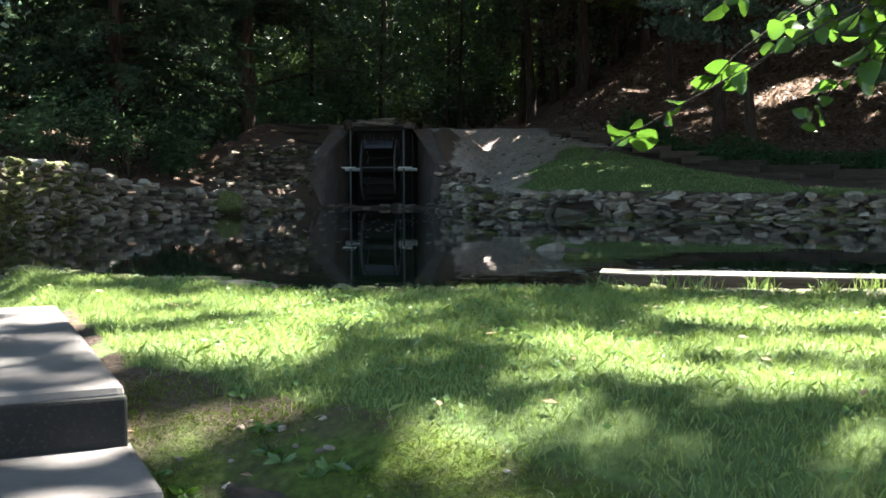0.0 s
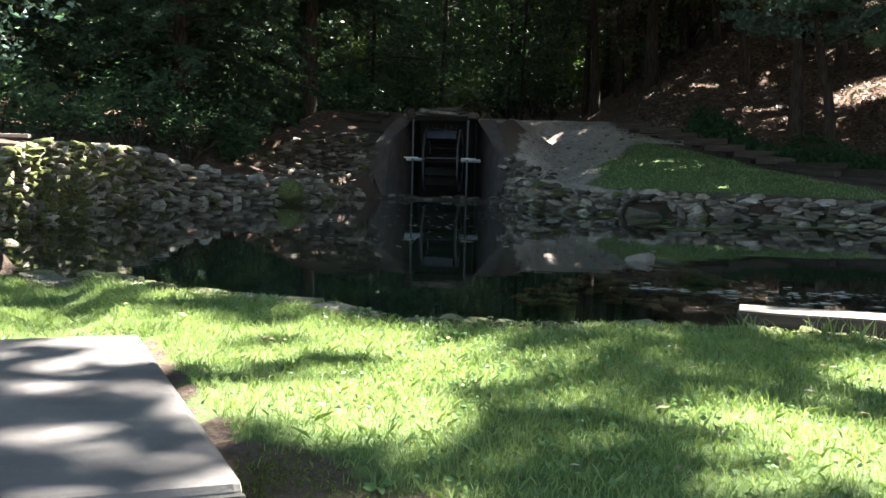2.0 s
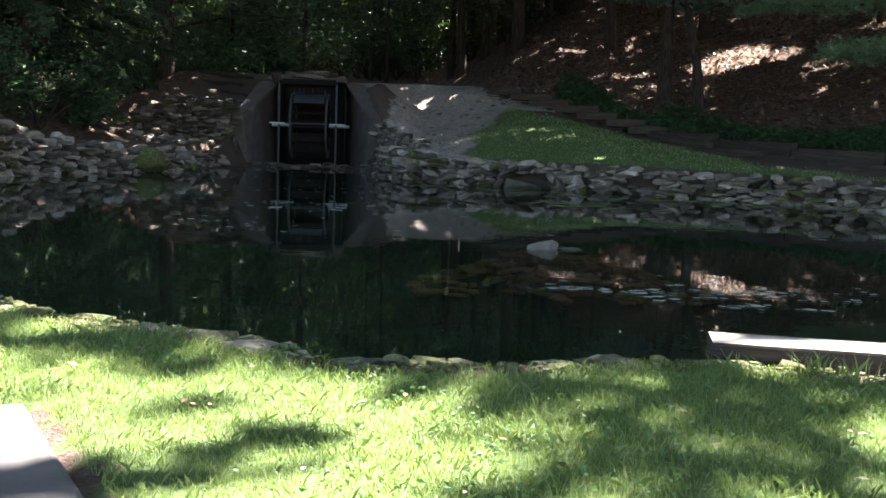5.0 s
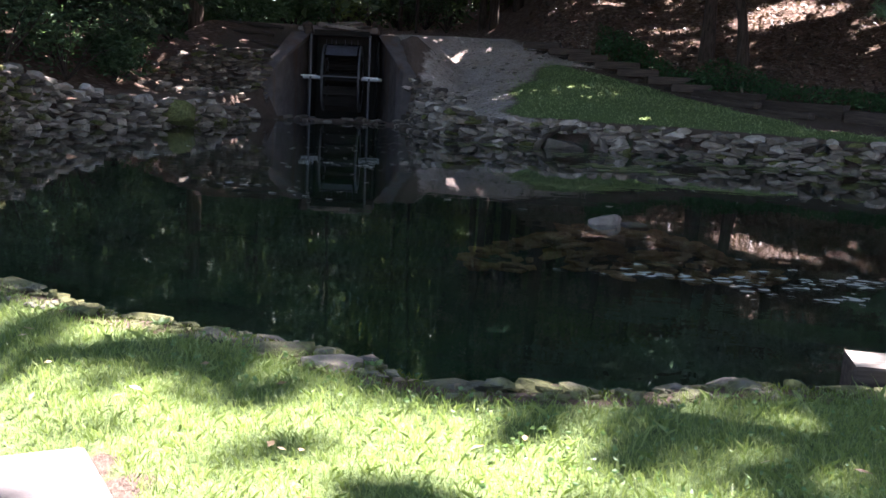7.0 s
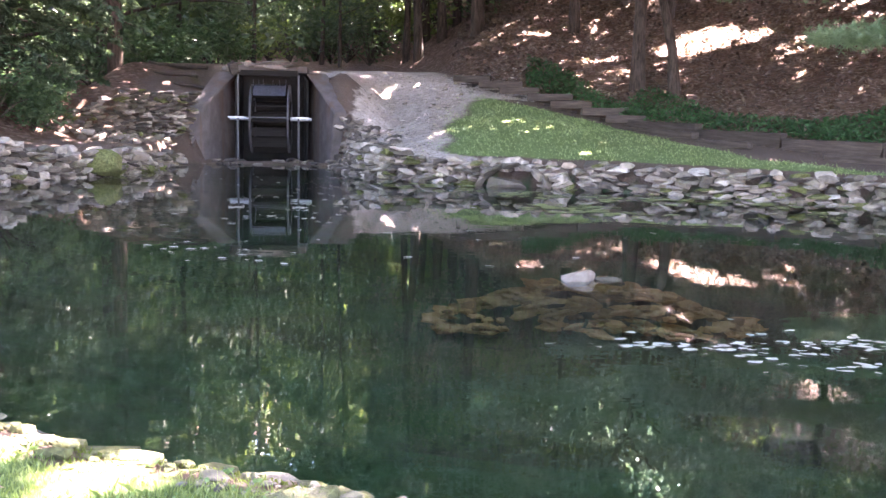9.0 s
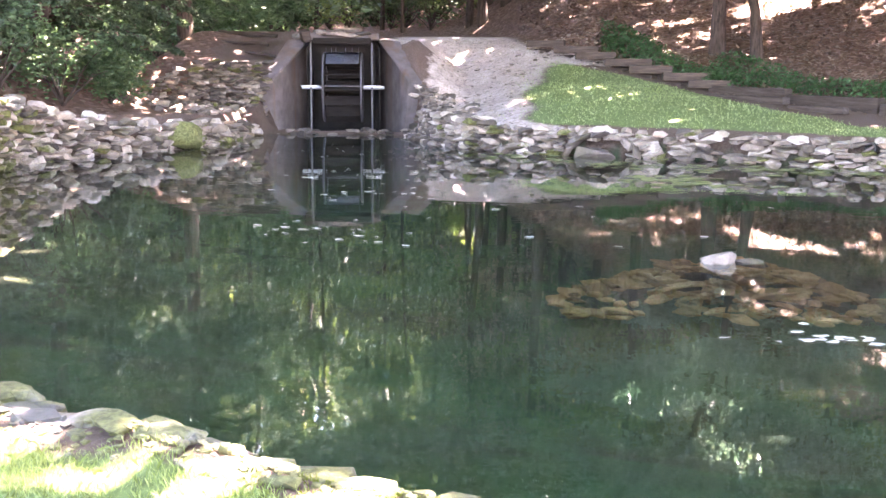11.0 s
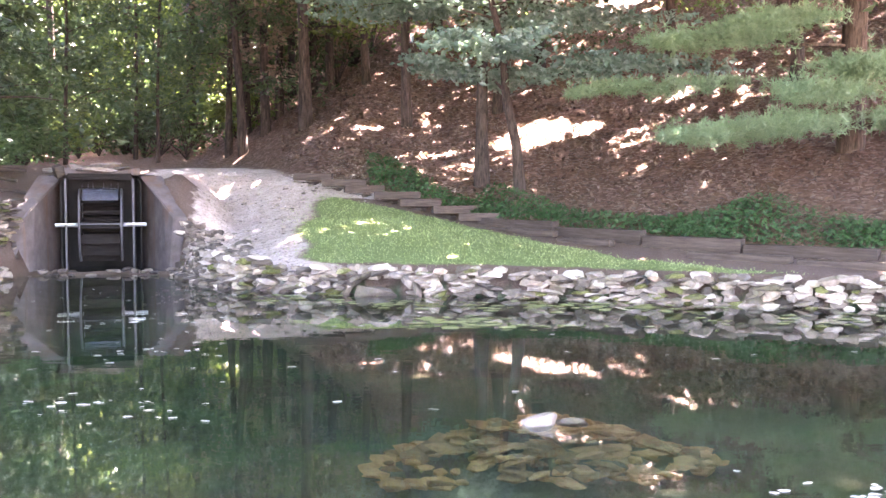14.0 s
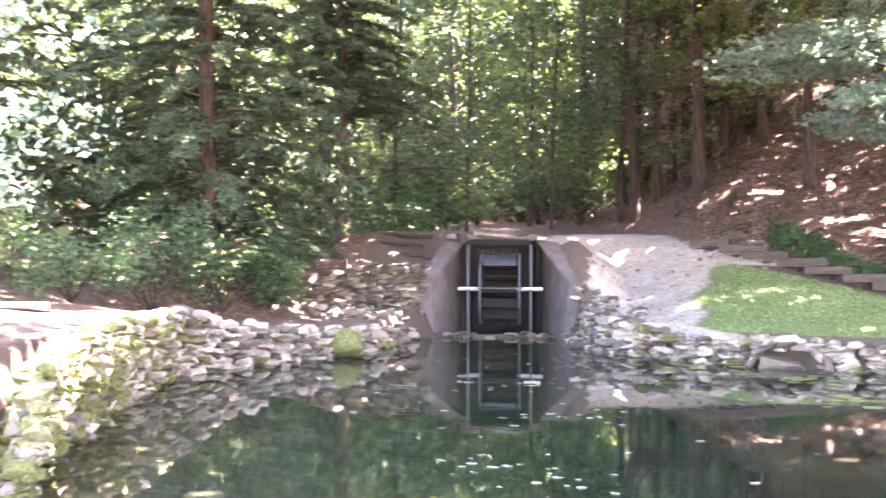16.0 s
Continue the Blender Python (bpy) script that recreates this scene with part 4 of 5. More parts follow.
def white_pine(x, y, tall, boughs, seed, label):
    rng = np.random.default_rng(seed)
    z0 = hz(x, y) - 0.1
    top = thing("pine_tree", pose(x, y, z0), label, "tree")
    t = np.linspace(0, 1, 8)
    pieces = [tube(np.stack([0.2 * t, 0 * t, tall * t], 1), 0.3 * (1 - 0.8 * t), 10)]
    needles = []
    for (bx, by, bz, w) in boughs:
        end = np.array([bx - x, by - y, bz - z0])
        st = np.array([0.05, 0, end[2] + 0.3 * rng.uniform(-1, 1)])
        lp = limb_path(st, end, 0.15, rng, 8)
        pieces.append(tube(lp, np.linspace(0.045, 0.01, 8), 5))
        m = int(440 * w)
        q = 1 - rng.uniform(0, 0.62, m) ** 1.2
        c = np.stack([np.interp(q, np.linspace(0, 1, 8), lp[:, i]) for i in range(3)], 1)
        sp = w * 0.42 * np.sin(np.pi * np.clip((q - 0.3) / 0.74, 0.05, 1))[:, None]
        c = c + rng.normal(0, 1, (m, 3)) * sp * np.array([1, 1, 0.22])
        needles.append(tuft_cloud(c, rng, 16, 0.15))
    arrays("trunk", *join(pieces), M_BARK_PINE, top, True)
    arrays("crown", *join(needles), M_PINE, top)
    return top


def shrub(x, y, r, h, n, leaf, material, label, seed, name="shrub"):
    rng = np.random.default_rng(seed)
    z0 = hz(x, y)
    top = thing(name, pose(x, y, z0), label, "shrub")
    pieces, C = [], []
    k_n = 11
    for k in range(k_n):
        a = rng.uniform(0, 6.28)
        q = rng.uniform(0.3, 1) * r
        e = np.array([math.cos(a) * q, math.sin(a) * q, h * rng.uniform(0.35, 1.0)])
        lp = limb_path((0, 0, 0), e, 0.1, rng, 5)
        pieces.append(tube(lp, np.linspace(0.022, 0.006, 5), 4))
        m = n // k_n
        c = e + rng.normal(0, 1, (m, 3)) * np.array([r * 0.27, r * 0.27, h * 0.15])
        C.append(c)
    C = np.concatenate(C)
    C[:, 2] = np.maximum(C[:, 2], 0.06)
    D = rng.normal(0, 1, C.shape) * np.array([1, 1, 0.45]) + np.array([0, 0, 0.1])
    S = leaf * rng.uniform(0.6, 1.25, len(C))
    arrays("stem", *join(pieces), M_BARK, top, True)
    arrays("foliage", *leaf_quads(C, D, S, S * 0.45, rng), material, top)
    return top


def build_trees():
    dark = "tall dark spruce with drooping boughs down to the bank"
    spruce(-13.3, 25.6, 13, 4.0, 1, dark, 0.9, 1.5, 0.5)
    spruce(-16.6, 23.2, 14, 3.6, 2, dark, 0.6, 1.0)
    spruce(-16.0, 29.5, 15, 3.6, 3, dark, 0.8, 0.75)
    spruce(-20.5, 26.5, 16, 3.9, 4, dark, 1.0, 0.6)
    spruce(-12.6, 31.5, 12, 2.3, 5, "slim spruce behind the wheel housing", 3.2, 0.9)
    spruce(-24.0, 32.0, 17, 4.0, 6, dark, 1.0, 0.5)
    broadleaf(0.9, 31.4, 9.0, 0.13, 1.9, 3.5, 25000, 0.17, M_LEAF_BLUE, "slender oak over the bank, skylight put into its layered blue-green foliage", 21, (-2.0, -1.0), 16, 0.2, open_sun=False)
    broadleaf(0.1, 32.2, 10, 0.17, 4.2, 3.0, 5000, 0.17, M_LEAF_BLUE, "oak with dark trunk at the foot of the leafy hill", 22, (0.3, 0.2), 12, 0.3)
    broadleaf(-13.6, 18.4, 5.5, 0.07, 1.2, 1.9, 4200, 0.13, M_LEAF_BLUE, "young broadleaf tree above the wall, light put into its pale glossy leaves", 23, (0.5, 0.2), 12, 0.5)
    white_pine(7.4, 28.2, 14, [(2.9, 26.4, 2.75, 1.3), (4.6, 26.2, 2.9, 1.3), (3.0, 27.6, 4.7, 1.4), (4.4, 27.0, 5.0, 1.2), (5.2, 25.6, 3.5, 1.3), (6.6, 25.8, 4.1, 1.4), (5.9, 27.0, 5.8, 1.3), (1.4, 28.4, 3.7, 1.0), (8.4, 25.4, 3.0, 1.4)], 31,
               "white pine with soft pale green boughs on the hillside")
    rng = np.random.default_rng(5)
    # trunks on the hill and beyond the crest
    spots = [(-4.2, 41, 0.26), (-6.3, 43, 0.2), (-6.9, 44.5, 0.16), (-5.2, 46, 0.2), (-1.2, 38.5, 0.2), (1.6, 39, 0.2), (3.5, 42, 0.24), (-2.2, 43, 0.17), (6.4, 37, 0.2), (8.6, 33.5, 0.22), (10.5, 39, 0.26), (0.6, 47, 0.25), (5.2, 49, 0.2),
             (-9.2, 44, 0.14), (-11.8, 42, 0.17), (-13.4, 39, 0.2), (-10.6, 48, 0.2), (-15.5, 45, 0.22), (-8.0, 52, 0.2), (-18.5, 41, 0.2), (12.5, 31.5, 0.22), (-3.4, 50, 0.2)]
    for k, (x, y, r) in enumerate(spots):
        left = x < -7.5
        broadleaf(x, y, rng.uniform(15, 19), r * (0.4 if left else 0.75), (0.5 if left else 1.8) + rng.uniform(0, 1.2), rng.uniform(2.4, 3.4), 6400 if left else 5200, 0.17, M_LEAF if k % 4 else M_LEAF_SUN, "straight woodland tree with green canopy leaves", 200 + k, (rng.uniform(-1, 1), rng.uniform(-0.6, 0.6)), 18, 0.6)
    # further woods close the view
    k = 0
    for row, (y0, n, step) in enumerate(((55, 15, 5.0), (63, 16, 6.0), (74, 14, 8.0))):
        for i in range(n):
            x = -6 + (i - n / 2 + 0.5) * step + rng.uniform(-1.5, 1.5) - 4
            y = y0 + rng.uniform(-3, 3)
            broadleaf(x, y, rng.uniform(20, 26), rng.uniform(0.16, 0.26), rng.uniform(0.4, 1.5), rng.uniform(3.8, 5.0), 3900, 0.4, M_LEAF_SUN if rng.random() < 0.2 else M_LEAF, "woodland tree with dense green canopy", 300 + k, (0, 0), 18, 0.8)
            k += 1
    # the wooded slope behind everything: many small leaf clumps over the rising ground
    n = 56000
    x, y = rng.uniform(-62, 34, n), rng.uniform(58, 118, n)
    up = rng.uniform(0, 1, n) ** 0.8 * (6 + 3 * wobble(x, y, 0.4, 2.0))
    C = np.stack([x, y, height(x, y) + up], 1) + rng.normal(0, 0.5, (n, 3))
    S = rng.uniform(0.45, 0.9, n)
    tagged(arrays("far_woods", *leaf_quads(C, rng.normal(0, 1, C.shape), S, S * 0.7, rng), M_LEAF), "dense green woods on the rising ground", "woods", kind="stuff")
    # tall crowns of the same woods, sunlight put into their yellow-green leaf colour
    n = 8500
    x, y = rng.uniform(-46, 20, n), rng.uniform(62, 80, n)
    C = np.stack([x, y, rng.uniform(8, 25, n) + 2 * wobble(x, y, 0.5, 1.0)], 1)
    S = rng.uniform(0.7, 1.2, n)
    tagged(arrays("far_woods", *leaf_quads(C, rng.normal(0, 1, C.shape), S, S * 0.7, rng), M_LEAF_SUN), "high crowns of the distant woods, sunlight put into their yellow-green", "woods", kind="stuff")
    n = 22000
    x, y = rng.uniform(-62, -25, n), rng.uniform(20, 60, n)
    C = np.stack([x, y, height(x, y) + rng.uniform(0, 1, n) ** 0.8 * 9], 1)
    S = rng.uniform(0.45, 0.9, n)
    tagged(arrays("far_woods", *leaf_quads(C, rng.normal(0, 1, C.shape), S, S * 0.7, rng), M_LEAF), "dense green woods beyond the spruces", "woods", kind="stuff")
    # side woods on both flanks
    for x, y in ((-22, 18), (-26, 24), (-24, 12), (-30, 34), (-27, 42), (-34, 48), (-20, 36), (-17.5, 35.5), (-14.8, 36.5), (-21, 31), (-19, 20.5), (16, 24), (18, 31), (15, 38), (20, 44), (14, 46), (24, 38), (-18, 8), (-14, 2), (17, 14)):
        broadleaf(x, y, rng.uniform(15, 19), 0.22, rng.uniform(0.8, 2.0), 4.0, 3600, 0.32, M_LEAF, "woodland tree with dense green canopy", 400 + k, (0, 0), 18, 0.8)
        k += 1
    # dead lower conifer limbs, brown
    for k, (x, y) in enumerate(((-6.4, 46.5), (-4.8, 48.0), (-3.4, 45.0), (-5.6, 44.2), (-4.0, 46.6), (-2.4, 47.5))):
        broadleaf(x, y, 15, 0.16, 1.6, 1.6, 2800, 0.22, M_DEAD, "conifer with dry brown lower limbs", 500 + k, (0, 0), 22, 1.0)


def build_canopy():
    """Crowns of the tall trees that stand round the lawn, above the picture."""
    rng = np.random.default_rng(77)
    trunks = [(8.5, 5.0), (-11.5, 6.0), (13.5, 16.0), (3.0, -3.5), (-4.5, -4.0)]
    n = 125000
    g = np.stack([rng.uniform(-17, 14, n), rng.uniform(-16, 42, n)], 1)
    z = rng.uniform(9.0, 14.0, n) + np.maximum(0, g[:, 1] - 28) * 0.3
    over = rng.uniform(0, 1, (60000, 2)) * np.array([24, 23]) + np.array([-12, 8.5])
    _, wet = poly_dist(over[:, 0], over[:, 1], POND)
    over = over[wet]
    lawn_part = rng.uniform(0, 1, (3000, 2)) * np.array([7.5, 5.6]) + np.array([-5.0, 3.0])
    slope = rng.uniform(0, 1, (1500, 2)) * np.array([4.4, 5.5]) + np.array([-7.4, 29.5])
    bank = rng.uniform(0, 1, (5200, 2)) * np.array([11.5, 11]) + np.array([-4.6, 20.5])
    dirt = rng.uniform(0, 1, (800, 2)) * np.array([8.5, 8]) + np.array([-18.0, 28.0])
    over = np.concatenate([over, slope, bank, dirt, lawn_part])
    g = np.concatenate([g, over])
    z = np.concatenate([z, rng.uniform(12, 16, len(over))])
    big = np.concatenate([np.where(g[:len(z) - len(over), 1] > 17, 1.35, 1.0), np.full(len(over) - len(lawn_part), 1.5), np.full(len(lawn_part), 0.8)])
    n = len(g)
    P = np.stack([g[:, 0] + SUN_N[0] * z / SUN_N[2], g[:, 1] + SUN_N[1] * z / SUN_N[2], z], 1)
    dens = 0.5 + 0.5 * wobble(P[:, 0], P[:, 1], 1.1, 3.0)
    dens2 = 0.5 + 0.5 * wobble(P[:, 0] + 3 * P[:, 2], P[:, 1], 2.9, 1.0)
    thin = np.where((g[:, 1] > 29) & (g[:, 1] < 38) & (g[:, 0] > 2.2), 0.62, np.where((g[:, 1] > 29) & (g[:, 0] > -3.5), 0.95, 1.0))
    keep = (rng.uniform(0, 1, n) < (0.35 + 0.4 * dens + 0.35 * dens2) * thin) & ~sunlit(P)
    P, big = P[keep], big[keep]
    own = np.argmin([np.hypot(P[:, 0] - x, P[:, 1] - y) for x, y in trunks], 0)
    for k, (x, y) in enumerate(trunks):
        z0 = hz(x, y) - 0.1
        top = thing("tree", pose(x, y, z0), "tall broadleaf tree whose high crown shades the lawn", "tree")
        Q = P[own == k] - np.array([x, y, z0])
        pieces = [tube(np.stack([np.linspace(0, 0.3, 6), np.zeros(6), np.linspace(0, 13, 6)], 1), np.linspace(0.34, 0.1, 6), 9)]
        for j in rng.integers(0, len(Q), 14):
            pieces.append(tube(limb_path((0.2, 0, 8), Q[j], 0.6, rng), np.linspace(0.09, 0.02, 6), 5))
        arrays("trunk", *join(pieces), M_BARK, top, True)
        S = rng.uniform(0.26, 0.46, len(Q)) * big[own == k]
        arrays("crown", *leaf_quads(Q, rng.normal(0, 1, Q.shape) * np.array([1, 1, 0.35]), S, S * 0.7, rng), M_LEAF, top)


build_trees()
build_canopy()


def build_shrubs():
    lab = "leafy green understorey shrub at the top of the wall"
    for k, (x, y, r, h) in enumerate(((-12.4, 24.4, 0.9, 1.2), (-12.0, 25.6, 0.75, 0.8), (-13.0, 23.0, 1.0, 1.6), (-13.3, 21.0, 0.8, 0.9), (-14.2, 19.6, 1.0, 1.2), (-12.5, 26.9, 0.7, 0.8), (-15.0, 17.2, 1.1, 1.6))):
        shrub(x, y, r, h, 1500, 0.12, M_SHRUB, lab, 50 + k)
    rng = np.random.default_rng(9)
    for k in range(16):
        x, y = rng.uniform(-21, -11.6), rng.uniform(33.5, 40)
        shrub(x, y, rng.uniform(0.9, 1.5), rng.uniform(0.8, 1.9), 900, 0.19, M_SHRUB, "dark understorey shrub below the spruces", 140 + k)
    # low shrubs and saplings along the wood's edge
    for k in range(44):
        x, y = rng.uniform(-24, 3), rng.uniform(43, 56)
        shrub(x, y, rng.uniform(0.9, 1.8), rng.uniform(1.2, 3.4), 700, 0.26, M_LEAF_SUN if k % 3 == 0 else M_LEAF, "loose woodland shrub in leaf", 80 + k)


build_shrubs()


def build_ground_cover():
    """Low evergreen leaves on the bank behind the long ties."""
    rng = np.random.default_rng(15)
    n = 26000
    x = rng.uniform(-2.6, 11, n)
    ty = np.interp(x, TIE_X, TIE_Y)
    dep = rng.uniform(0.3, 2.7, n) * (0.75 + 0.35 * wobble(x, x, 1.7))
    keep = (dep > 0.3) & (rng.uniform(0, 1, n) < 0.55 + 0.5 * wobble(x, dep, 2.3, 1.0))
    x, y = x[keep], (ty + dep * 1.3)[keep]
    z = height(x, y)
    C = np.stack([x, y, z + rng.uniform(0.02, 0.17, len(x))], 1)
    D = rng.normal(0, 1, C.shape) * np.array([1, 1, 0.5])
    S = rng.uniform(0.05, 0.11, len(x))
    tagged(arrays("ground_cover", *leaf_quads(C, D, S, S * 0.6, rng), M_IVY), "dark green ground cover leaves on the leafy bank", "ground cover", kind="stuff")


build_ground_cover()


def grass(name, x, y, h, w, label, seed, lean=0.5, material=None):
    rng = np.random.default_rng(seed)
    n = len(x)
    z = height(x, y)
    b = np.stack([x, y, z - 0.005], 1)
    a = rng.uniform(0, 6.283, n)
    r = np.stack([np.cos(a), np.sin(a), 0 * a], 1) * (w * rng.uniform(0.6, 1.3, n))[:, None]
    l = rng.normal(0, lean, (n, 2)) * h[:, None]
    mid = b + np.concatenate([l * 0.3, (h * 0.55)[:, None]], 1)
    tip = b + np.concatenate([l, (h * rng.uniform(0.75, 1, n))[:, None]], 1)
    V = np.stack([b - r, b + r, mid + r * 0.75, tip, mid - r * 0.75], 1).reshape(-1, 3)
    F = np.arange(5 * n).reshape(-1, 5)
    return tagged(arrays(name, V, F, material or M_GRASS), label, "grass", kind="stuff")


def build_grass():
    rng = np.random.default_rng(33)
    n = 560000
    x = rng.uniform(-8.0, 3.4, n)
    y = rng.uniform(4.2, 12.2, n)
    m = lawn_mask(x, y)
    far_off = np.where(y > 9.6, 0.5, 1.0)
    keep = rng.uniform(0, 1, n) < m * far_off * (0.75 + 0.25 * wobble(x, y, 3.1))
    x, y = x[keep], y[keep]
    h = 0.026 + 0.03 * rng.uniform(0, 1, len(x)) + 0.01 * wobble(x, y, 2.4, 5)
    h = np.maximum(h, 0.015)
    d, _ = poly_dist(x, y, POND)
    h = h + 0.025 * np.exp(-((d - 0.5) / 0.15) ** 2) * rng.uniform(0, 1, len(x)) ** 2
    grass("lawn_grass", x, y, h, 0.0017, "bright green mown lawn grass, sunlit in patches", 34)
    n = 100000
    x, y = rng.uniform(-5, 8, n), rng.uniform(20, 34, n)
    keep = rng.uniform(0, 1, n) < lawn_mask(x, y) * (0.5 + 0.35 * wobble(x, y, 2.6, 3))
    x, y = x[keep], y[keep]
    grass("bank_grass", x, y, rng.uniform(0.02, 0.05, len(x)), 0.006, "short green grass on the far bank", 35, 0.5, M_BANKGRASS)
    # moss cushions on the bare soil by the steps
    n = 110000
    x, y = rng.uniform(-2.4, 0.6, n), rng.uniform(4.6, 6.4, n)
    u = (x - SLAB_C[0]) * SLAB_U[0] + (y - SLAB_C[1]) * SLAB_U[1]
    v = (x - SLAB_C[0]) * SLAB_V[0] + (y - SLAB_C[1]) * SLAB_V[1]
    keep = (rng.uniform(0, 1, n) < (0.75 - lawn_mask(x, y)) * sstep(-0.55, 0.1, wobble(x, y, 5.1, 2) + 0.5 * wobble(x, y, 13, 1))) & (v < -0.03)
    x, y = x[keep], y[keep]
    grass("moss", x, y, rng.uniform(0.006, 0.02, len(x)), 0.0024, "olive green moss cushions on damp soil", 37, 0.7, M_MOSSBLADE)
    # clover among the turf
    n = 9000
    x, y = rng.uniform(-5, 2.6, n), rng.uniform(4.6, 9, n)
    keep = rng.uniform(0, 1, n) < lawn_mask(x, y) * sstep(-0.3, 0.5, wobble(x, y, 2.2, 7))
    x, y = x[keep], y[keep]
    C = np.stack([x, y, height(x, y) + rng.uniform(0.02, 0.045, len(x))], 1)
    S = rng.uniform(0.012, 0.026, len(x))
    tagged(arrays("clover", *leaf_quads(C, rng.normal(0, 1, C.shape) * np.array([1, 1, 0.3]), S, S * 0.8, rng), M_CLOVER), "small clover leaves scattered in the turf", "clover", kind="stuff")
    # taller tufts along the beam and the stones
    xs, ys = [], []
    for k in range(11):
        cx, cy = rng.uniform(-1.2, 2.4), 8.52 + rng.normal(0, 0.05)
        xs.append(cx + rng.normal(0, 0.04, 34))
        ys.append(cy + rng.normal(0, 0.03, 34))
    x, y = np.concatenate(xs), np.concatenate(ys)
    grass("grass_tufts", x, y, rng.uniform(0.06, 0.15, len(x)), 0.0026, "long grass tufts against the timber beam", 36, 0.4)


build_grass()


# ---- stones, timber and small things round the pond ----
def rounded(me):
    bm = bmesh.new()
    bm.from_mesh(me)
    bmesh.ops.subdivide_edges(bm, edges=bm.edges[:], cuts=1, use_grid_fill=True, smooth=0.1)
    for v in bm.verts:
        v.co += v.co.normalized() * 0.07 * noise.noise(v.co * 3.1)
    bmesh.ops.smooth_vert(bm, verts=bm.verts[:], factor=0.22, use_axis_x=True, use_axis_y=True, use_axis_z=True)
    for f in bm.faces:
        f.smooth = False
    bm.to_mesh(me)
    bm.free()
    return me


def lone_stone(name, x, y, z, size, yaw, material, label, seed, category="stone", tilt=0.0):
    me = rounded(stone_mesh(name, seed))
    me.materials.append(material)
    ob = new(name, me)
    ob.matrix_world = pose(x, y, z, tilt, 0, yaw) @ Matrix.Diagonal((*size, 1))
    return tagged(ob, label, category)


def round_set(material, n=8):
    """Water-worn stones with rounded faces."""
    out = []
    for k in range(n):
        me = stone_mesh("edging_stone", 700 + k)
        rounded(me)
        me.materials.append(material)
        out.append(me)
    return out


ROUND, ROUND_MOSS = round_set(M_STONE_EDGE), round_set(M_STONE_MOSS)
FLAT_EDGE = stone_set("edging_stone", M_STONE_EDGE)


def build_edge_stones():
    rs = random.Random(8)
    for row, gap in ((0, 0.17), (1, 0.15), (2, 0.2)):
        for k, (p, d) in enumerate(along([(1.2, 8.62)] + NEAR_SHORE[4:-1], gap)):
            s = rs.uniform(0.16, 0.42) if row == 0 else rs.uniform(0.08, 0.3) if row == 1 else rs.uniform(0.05, 0.17)
            nrm = np.array((d[1], -d[0]))
            if nrm[1] > 0:
                nrm = -nrm
            q = p + nrm * (rs.uniform(-0.04, 0.06) if row == 0 else rs.uniform(0.1, 0.2) if row == 1 else rs.uniform(0.16, 0.3))
            z = rs.uniform(0.03, 0.07) if row == 0 else hz(q[0], q[1]) + rs.uniform(-0.005, 0.012)
            pick = rs.random()
            ob = new("edging_stone", rs.choice(FLAT_EDGE if pick < 0.6 else ROUND if pick < 0.9 else ROUND_MOSS))
            ob.matrix_world = pose(q[0], q[1], z, rs.uniform(-9, 9), rs.uniform(-9, 9), math.degrees(math.atan2(d[1], d[0])) + rs.uniform(-30, 30)) @ Matrix.Diagonal((s, s * rs.uniform(0.45, 0.75), rs.uniform(0.05, 0.1) if row == 0 else rs.uniform(0.03, 0.06), 1))
            tagged(ob, "flat mossy stone set along the grassy pond edge", "stone", "pond edge stones")
    # small broken stone, and moss between the pieces
    base = [(np.array([v.co[:] for v in me.vertices]), np.array([p.vertices[:] for p in me.polygons])) for me in FLAT_EDGE[:6]]
    pieces = []
    for p, d in along([(1.2, 8.62)] + NEAR_SHORE[4:-1], 0.0075):
        nrm = np.array((d[1], -d[0])) * (-1 if d[0] < 0 else 1)
        nrm = -nrm if nrm[1] > 0 else nrm
        q = p + nrm * rs.uniform(0.02, 0.4)
        sz = rs.uniform(0.012, 0.06)
        a = rs.uniform(0, 6.28)
        R = np.array([[math.cos(a), -math.sin(a), 0], [math.sin(a), math.cos(a), 0], [0, 0, 1]])
        V, F = rs.choice(base)
        pieces.append((V * np.array([sz, sz * 0.7, sz * 0.4]) @ R.T + np.array([q[0], q[1], hz(q[0], q[1]) + sz * 0.1]), F))
    tagged(arrays("edge_rubble", *join(pieces), M_STONE_EDGE), "small broken stones between the pond edge stones", "rubble", kind="stuff")
    rng = np.random.default_rng(38)
    pts = along([(1.2, 8.62)] + NEAR_SHORE[4:-1], 0.0009)
    keep = rng.uniform(0.06, 0.42, len(pts))
    x = np.array([p[0] for p, d in pts]) - keep * 0.25 * rng.uniform(0, 1, len(pts))
    y = np.array([p[1] for p, d in pts]) - keep
    pick = wobble(x, y, 6.0, 3) + 0.6 * wobble(x, y, 15.0, 1) > 0.05
    x, y = x[pick], y[pick]
    grass("edge_moss", x, y, rng.uniform(0.008, 0.03, len(x)), 0.0026, "olive moss and short weeds between the edge stones", 39, 0.6, M_MOSSBLADE)
    # the two rounded stones that stand out of the edge
    lone_stone("edging_stone", -3.28, 8.52, 0.17, (0.3, 0.2, 0.15), 5, M_STONE_EDGE, "rounded grey stone with a mossy side at the pond edge", 134)
    lone_stone("edging_stone", -3.03, 8.4, 0.17, (0.24, 0.18, 0.13), 35, M_STONE, "rounded pinkish stone at the grassy pond edge", 135)
    lone_stone("edging_stone", -1.45, 8.6, 0.14, (0.19, 0.14, 0.11), 10, M_STONE, "rounded grey stone at the grassy pond edge", 131)
